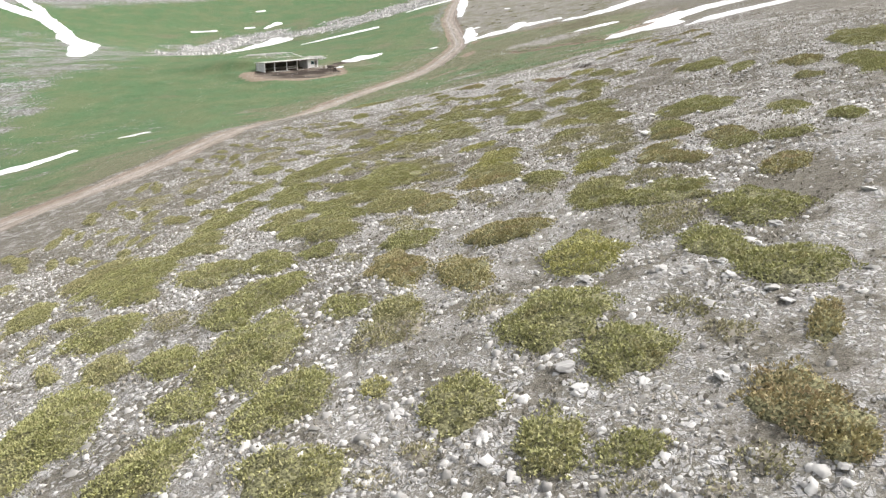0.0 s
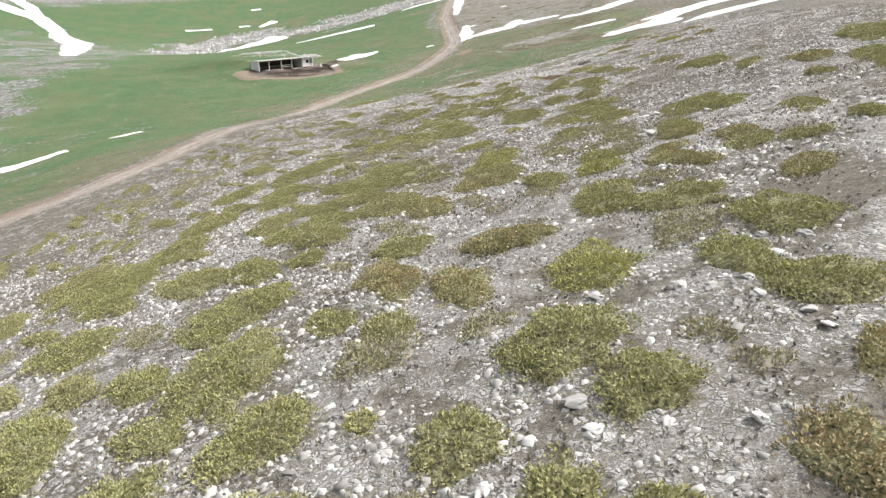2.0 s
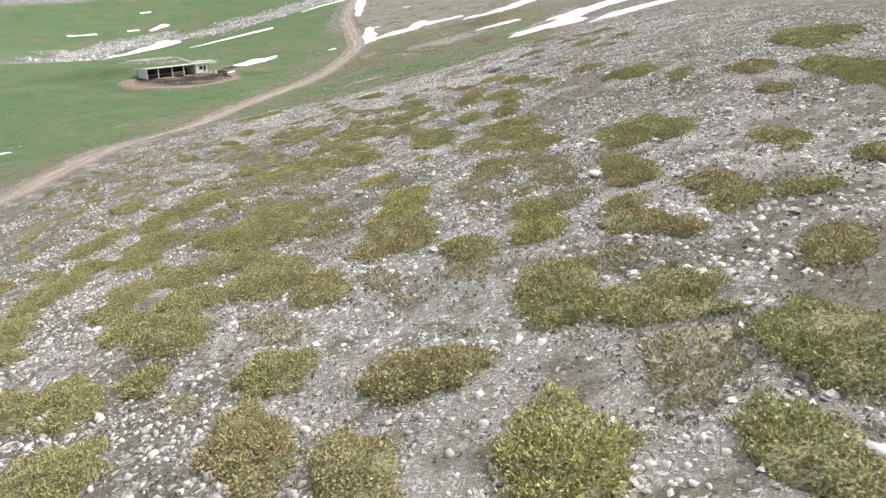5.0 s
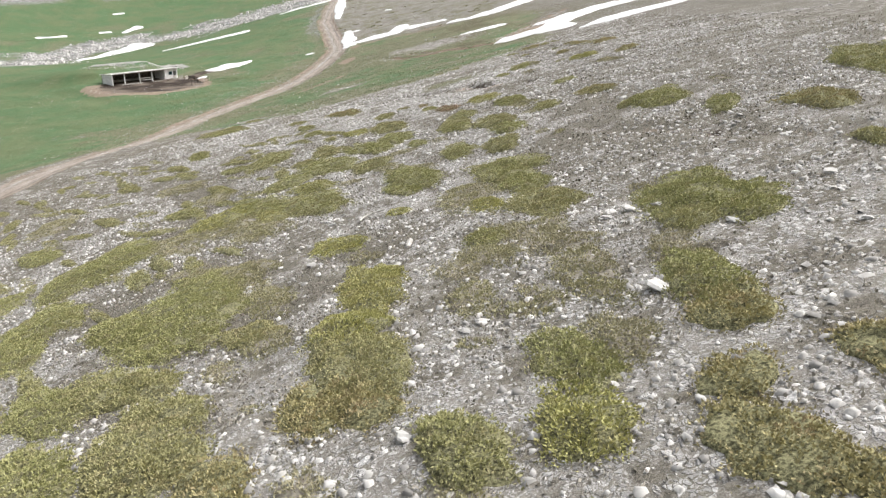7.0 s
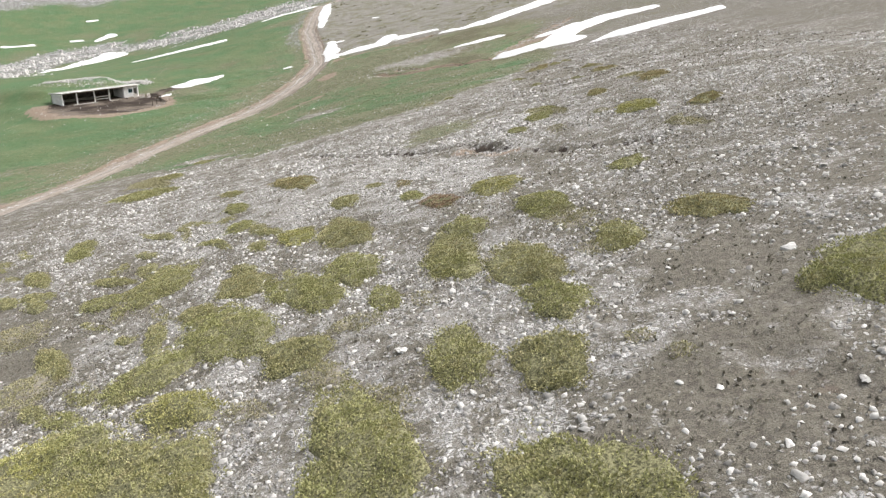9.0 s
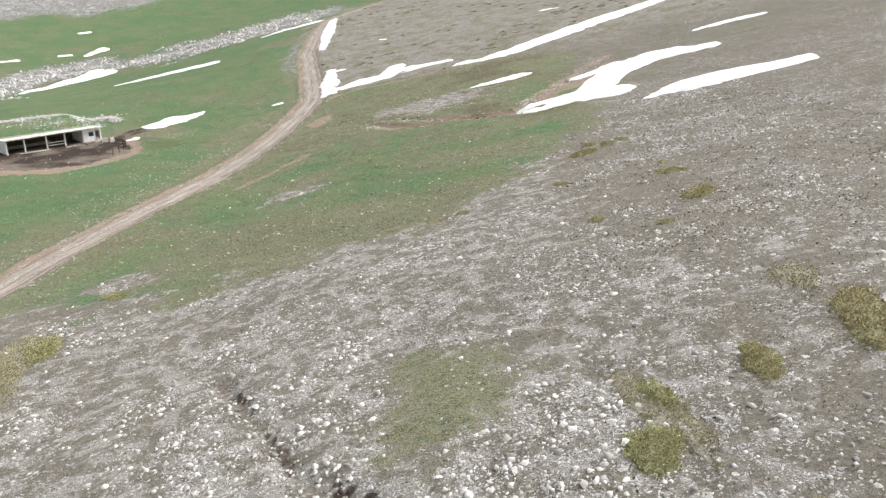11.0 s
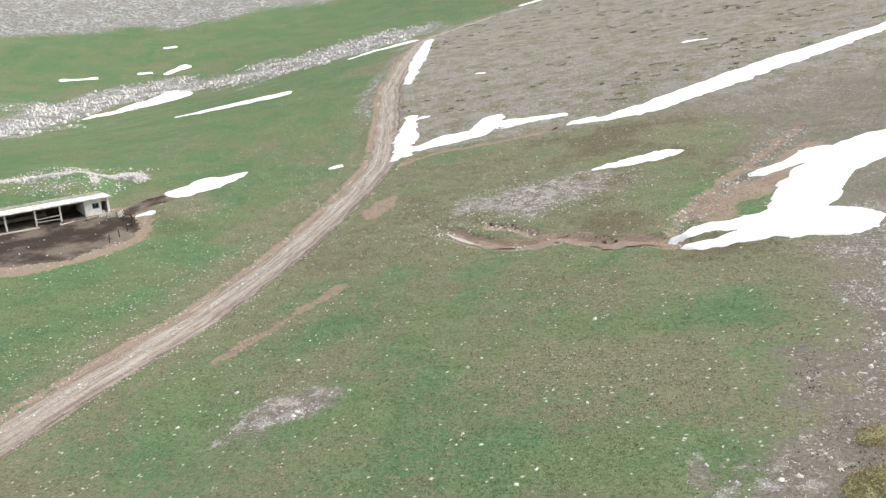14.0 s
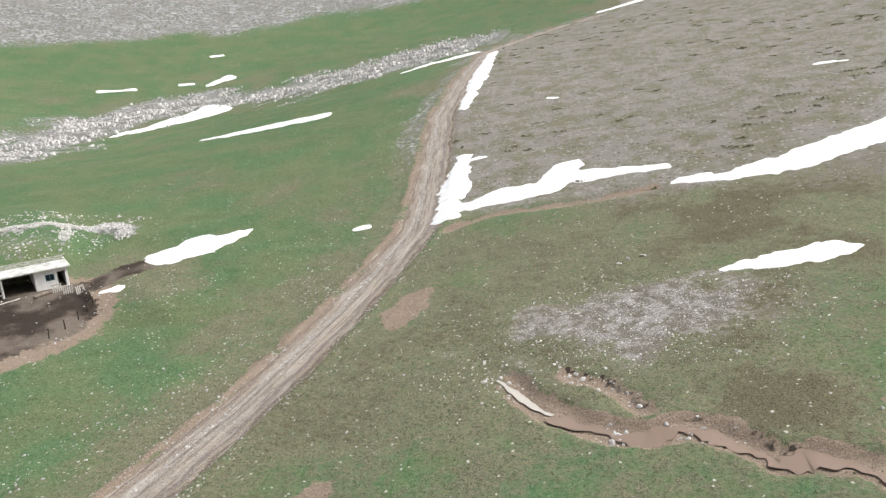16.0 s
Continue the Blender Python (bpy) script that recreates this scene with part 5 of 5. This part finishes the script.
for x0, x1, z0, z1 in ((5.2, 6.35, 0, 2.55), (6.35, 7.3, 0, 1.05), (6.35, 7.3, 1.85, 2.55), (7.3, 7.62, 0, 2.55), (7.62, 8.52, 2.0, 2.55)):
    solid("wall", block((x1 - x0, 0.22, z1 - z0), 0.006), WHITEWASH, shed, ((x0 + x1) / 2, 0.11, z0), label="whitewashed front wall")
win = solid("window", block((0.99, 0.08, 0.06), 0.01), BLUE_PAINT, shed, (6.825, 0.02, 1.03), label="small blue-framed window")
solid("window_frame", block((0.07, 0.08, 0.80), 0.01), BLUE_PAINT, win, (-0.45, 0, 0.02))
solid("window_frame", block((0.07, 0.08, 0.80), 0.01), BLUE_PAINT, win, (0.45, 0, 0.02))
solid("window_frame", block((0.99, 0.08, 0.06), 0.01), BLUE_PAINT, win, (0, 0, 0.78))
solid("window_frame", block((0.05, 0.07, 0.80), 0.01), BLUE_PAINT, win, (0, 0, 0.02))
solid("pane", block((0.44, 0.02, 0.76), 0), GLASS, win, (-0.22, 0.02, 0.04))
solid("pane", block((0.44, 0.02, 0.76), 0), GLASS, win, (0.22, 0.02, 0.04))
solid("door_frame", block((0.06, 0.14, 2.0), 0.01), OLD_WOOD, shed, (7.65, 0.08, 0))
solid("door", block((0.82, 0.05, 1.92), 0.01), OLD_WOOD, shed, (7.72, 0.75, 0.02), (0, 0, 80), "timber door swung open inwards")
solid("step", block((1.4, 0.5, 0.14), 0.02), CONCRETE, shed, (8.05, -0.25, -0.04), label="concrete door step")
for z, tip in ((0.42, 1.2), (0.92, -0.8)):
    solid("rail", block((3.5, 0.07, 0.15), 0.01), PALE_WOOD, shed, (0.1, 0.02, z), (0, tip, 0), "bleached board rail across a bay")
solid("manger", block((8.6, 0.55, 0.5), 0.03), CONCRETE, shed, (-3.6, 4.2, 0.0), label="low concrete manger along the back wall")


def yard_place(along, back):
    p = SHED_AT + ALONG * along + BACK * back
    return p.x, p.y, float(height(p.x, p.y))


def loose(name, bm, material, along, back, turn, label, category, group="", lift=0.0):
    me = bpy.data.meshes.new(name)
    bm.to_mesh(me)
    bm.free()
    me.materials.append(material)
    ob = new(name, me)
    x, y, z = yard_place(along, back)
    ob.location, ob.rotation_euler = (x, y, z + lift), (radians(turn[0]), radians(turn[1]), SHED_TURN + radians(turn[2]))
    return tagged(ob, label, category, group)


loose("beam", block((5.2, 0.2, 0.18), 0.02), PALE_WOOD, -4.2, -0.9, (0, 0, -4), "long bleached beam lying in the muddy yard", "beam")
loose("plank", block((2.2, 0.22, 0.06), 0.01), PALE_WOOD, 2.2, -1.2, (0, 0, 12), "bleached plank lying on trodden mud", "plank")
loose("feed_trough", block((1.9, 0.5, 0.34), 0.04, 1.12), OLD_WOOD, 5.6, -1.6, (0, 0, 20), "grey wooden feed trough on mud", "trough")


def pallet(along, back, turn, label):
    thing = new("pallet")
    x, y, z = yard_place(along, back)
    thing.location, thing.rotation_euler = (x, y, z), (0, 0, SHED_TURN + radians(turn))
    for i in range(5):
        solid("slat", block((0.13, 0.03, 1.0), 0.006), PALE_WOOD, thing, (-0.46 + 0.23 * i, 0.04, -0.02), (-12, 0, 0))
    for zz in (0.1, 0.82):
        solid("crosspiece", block((1.1, 0.05, 0.12), 0.008), OLD_WOOD, thing, (0, 0.09 + 0.21 * zz, zz), (-12, 0, 0))
    return tagged(thing, label, "pallet", "pallets used as a gate")


pallet(7.2, -1.5, 10, "leaning slatted wooden pallet beside the stable door")
pallet(8.1, -2.7, -15, "weathered pallet standing as part of the yard gate")
pallet(9.4, -3.4, 25, "grey slatted pallet standing at the yard corner")

fence = new("yard_fence")
fx, fy, fz = yard_place(9.6, -6.0)
fence.location = (fx, fy, fz)
tagged(fence, "low dark picket fence closing the muddy yard", "fence")
FENCE = [(9.3, -4.2), (9.9, -6.0), (9.7, -7.6), (8.9, -9.0), (7.6, -10.6), (6.0, -12.0), (4.2, -13.2)]
for k, (a0, b0) in enumerate(FENCE):
    p = Vector(yard_place(a0, b0)) - fence.location
    solid("post", block((0.11, 0.11, 1.25), 0.015, 0.8), DARK_WOOD, fence, (p.x, p.y, p.z - 0.1), (3 * math.sin(k * 2), 4 * math.cos(k * 3), 0))
for (a0, b0), (a1, b1) in list(zip(FENCE, FENCE[1:]))[:3]:
    p, q = Vector(yard_place(a0, b0)) - fence.location, Vector(yard_place(a1, b1)) - fence.location
    mid = (p + q) / 2
    run = math.degrees(math.atan2(q.y - p.y, q.x - p.x))
    for zz in (0.35, 0.8):
        solid("rail", block(((q - p).length + 0.1, 0.05, 0.1), 0.01), DARK_WOOD, fence, (mid.x, mid.y, mid.z + zz), (0, 0, run))
    for i in range(7):
        w = p.lerp(q, (i + 0.5) / 7)
        solid("picket", block((0.1, 0.025, 0.95), 0.005), DARK_WOOD, fence, (w.x, w.y, w.z), (0, 0, run))

# pale outcrop on the bank behind, and litter round the yard
gx, gy = sow(26000, -92, -62, 192, 216, lambda x, y: np.maximum(ramp(off_line(x, y, OUTCROP) + 0.7 * grain(x, y, 2, 71), 1.5, 0.5), np.maximum(0.7 * ramp(off_line(x, y, [(-77.5, 207), (-74, 202)]) + 0.5 * grain(x, y, 2, 71), 1.0, 0.3), 0.035 * (x < -70))), rng)
stones_on("outcrop_rubble", gx, gy, rng.lognormal(-2.25, 0.45, len(gx)), ROCK, rng, "curved band of pale rubble on the grassy bank", 0.7)
gx, gy = sow(2600, -90, -52, 160, 200, lambda x, y: 0.09 + 0.6 * (np.abs(np.hypot(((x - SHED_AT.x) * ALONG.x + (y - SHED_AT.y) * ALONG.y + 2) / 13, ((x - SHED_AT.x) * BACK.x + (y - SHED_AT.y) * BACK.y + 5.3) / 10.8) - 1) < 0.08), rng)
back = (gx - SHED_AT.x) * BACK.x + (gy - SHED_AT.y) * BACK.y
gx, gy = gx[back < -0.6], gy[back < -0.6]
stones_on("yard_stones", gx, gy, rng.lognormal(-2.5, 0.4, len(gx)), ROCK, rng, "pale stones around the edge of the muddy yard")

# stones and water of the melt stream
gx, gy = sow(9000, -14, 34, 156, 194, lambda x, y: np.maximum(0.8 * ramp(np.abs(off_line(x, y, STREAM) - 0.7) + 0.5 * grain(x, y, 2, 13), 0.9, 0.2) * ramp(grain(x, y, 5, 77), -0.1, 0.4), np.maximum(0.6 * ramp(off_line(x, y, SIDE), 1.2, 0.3), 0.5 * ramp(off_line(x, y, [(14.5, 165.5), (18.8, 172.4), (24, 179), (33, 192.5)]) + 1.5 * grain(x, y, 2, 13), 2.4, 0.4))), rng)
stones_on("stream_stones", gx, gy, rng.lognormal(-2.2, 0.5, len(gx)), ROCK, rng, "pale stones washed out along the stream bed")
run = [Vector((x, y)) for x, y in STREAM[1:]]
pts = []
for p, q in zip(run, run[1:]):
    pts += [p.lerp(q, i / 6) for i in range(6)]


def ribbon(name, pts, width, lift, material, label):
    """Water lying in the bed, along a line."""
    verts, faces = [], []
    for i, p in enumerate(pts):
        way = (pts[min(i + 1, len(pts) - 1)] - pts[max(i - 1, 0)]).normalized()
        low = min(float(height(p.x + way.y * k, p.y - way.x * k)) for k in (-0.5, 0, 0.5))
        for side in (-1, 1):
            w = side * width(i, side)
            verts.append((p.x + way.y * w, p.y - way.x * w, low + lift))
        if i:
            faces.append((2 * i - 2, 2 * i - 1, 2 * i + 1, 2 * i))
    return tagged(new(name, mesh_from(name, verts, faces, material)), label, "stream", kind="structure")


ribbon("stream", pts[:14], lambda i, s: 0.12 + 0.42 * math.sin(i * 0.22) ** 2 + 0.08 * math.sin(i * 2.3 + s), 0.12, WATER, "thin milky meltwater spilling over pale stones")
ribbon("muddy_pool", pts[12:], lambda i, s: 0.62 + 0.42 * math.sin(i * 0.42 + 0.6 + 0.5 * s) + 0.16 * math.sin(i * 1.9 - s) + 0.07 * math.sin(i * 4.3 + s), 0.13, POOL, "brown muddy pools along the stream bed")

# low tufts far up the hillside, and turf in the meadow
def blade_keep(x, y):
    cover, wear, _ = zones(x, y)
    return 0.9 * ramp(cover[:, 0], 0.4, 0.8) * (1 - wear[:, 0]) * (1 - wear[:, 1]) * ramp(grain(x, y, 1.6, 91), -0.3, 0.4)


gx, gy = sow(2600, -40, 140, 205, 420, lambda x, y: zones(x, y)[2][:, 1] * ramp(grain(x, y, 14, 81), -0.2, 0.5) * 0.5, rng)
base = np.repeat(np.stack([gx, gy, height(gx, gy) - 0.03], -1), 26, 0)
spread = rng.normal(0, 0.34, (len(base), 3)) * (1.4, 0.8, 0.0)
base = base + spread
base[:, 2] = height(base[:, 0], base[:, 1]) + 0.08
nrm = np.tile((0.0, 0.0, 1.0), (len(base), 1)) + rng.normal(0, 0.5, (len(base), 3))
far = new("hillside_tufts", mesh_from("hillside_tufts", *fan_of(base, nrm, 0.24, 0.12, 1, rng), TWIG, False))
tagged(far, "small dark shrubs dotted over the stony hillside", "shrubs", kind="stuff")
gx, gy = sow(110000, -58, 26, 104, 190, blade_keep, rng)
nrm = np.tile((0.0, 0.0, 0.35), (len(gx), 1)) + np.array((1.0, 1.0, 0.4)) * rng.normal(0, 0.7, (len(gx), 3))
turf_blades = new("meadow_grass", mesh_from("meadow_grass", *fan_of(np.stack([gx, gy, height(gx, gy) - 0.02], -1), nrm, 0.11, 0.05, 1, rng), BLADE, False))
tagged(turf_blades, "short green and yellowed meadow grass", "grass", kind="stuff")
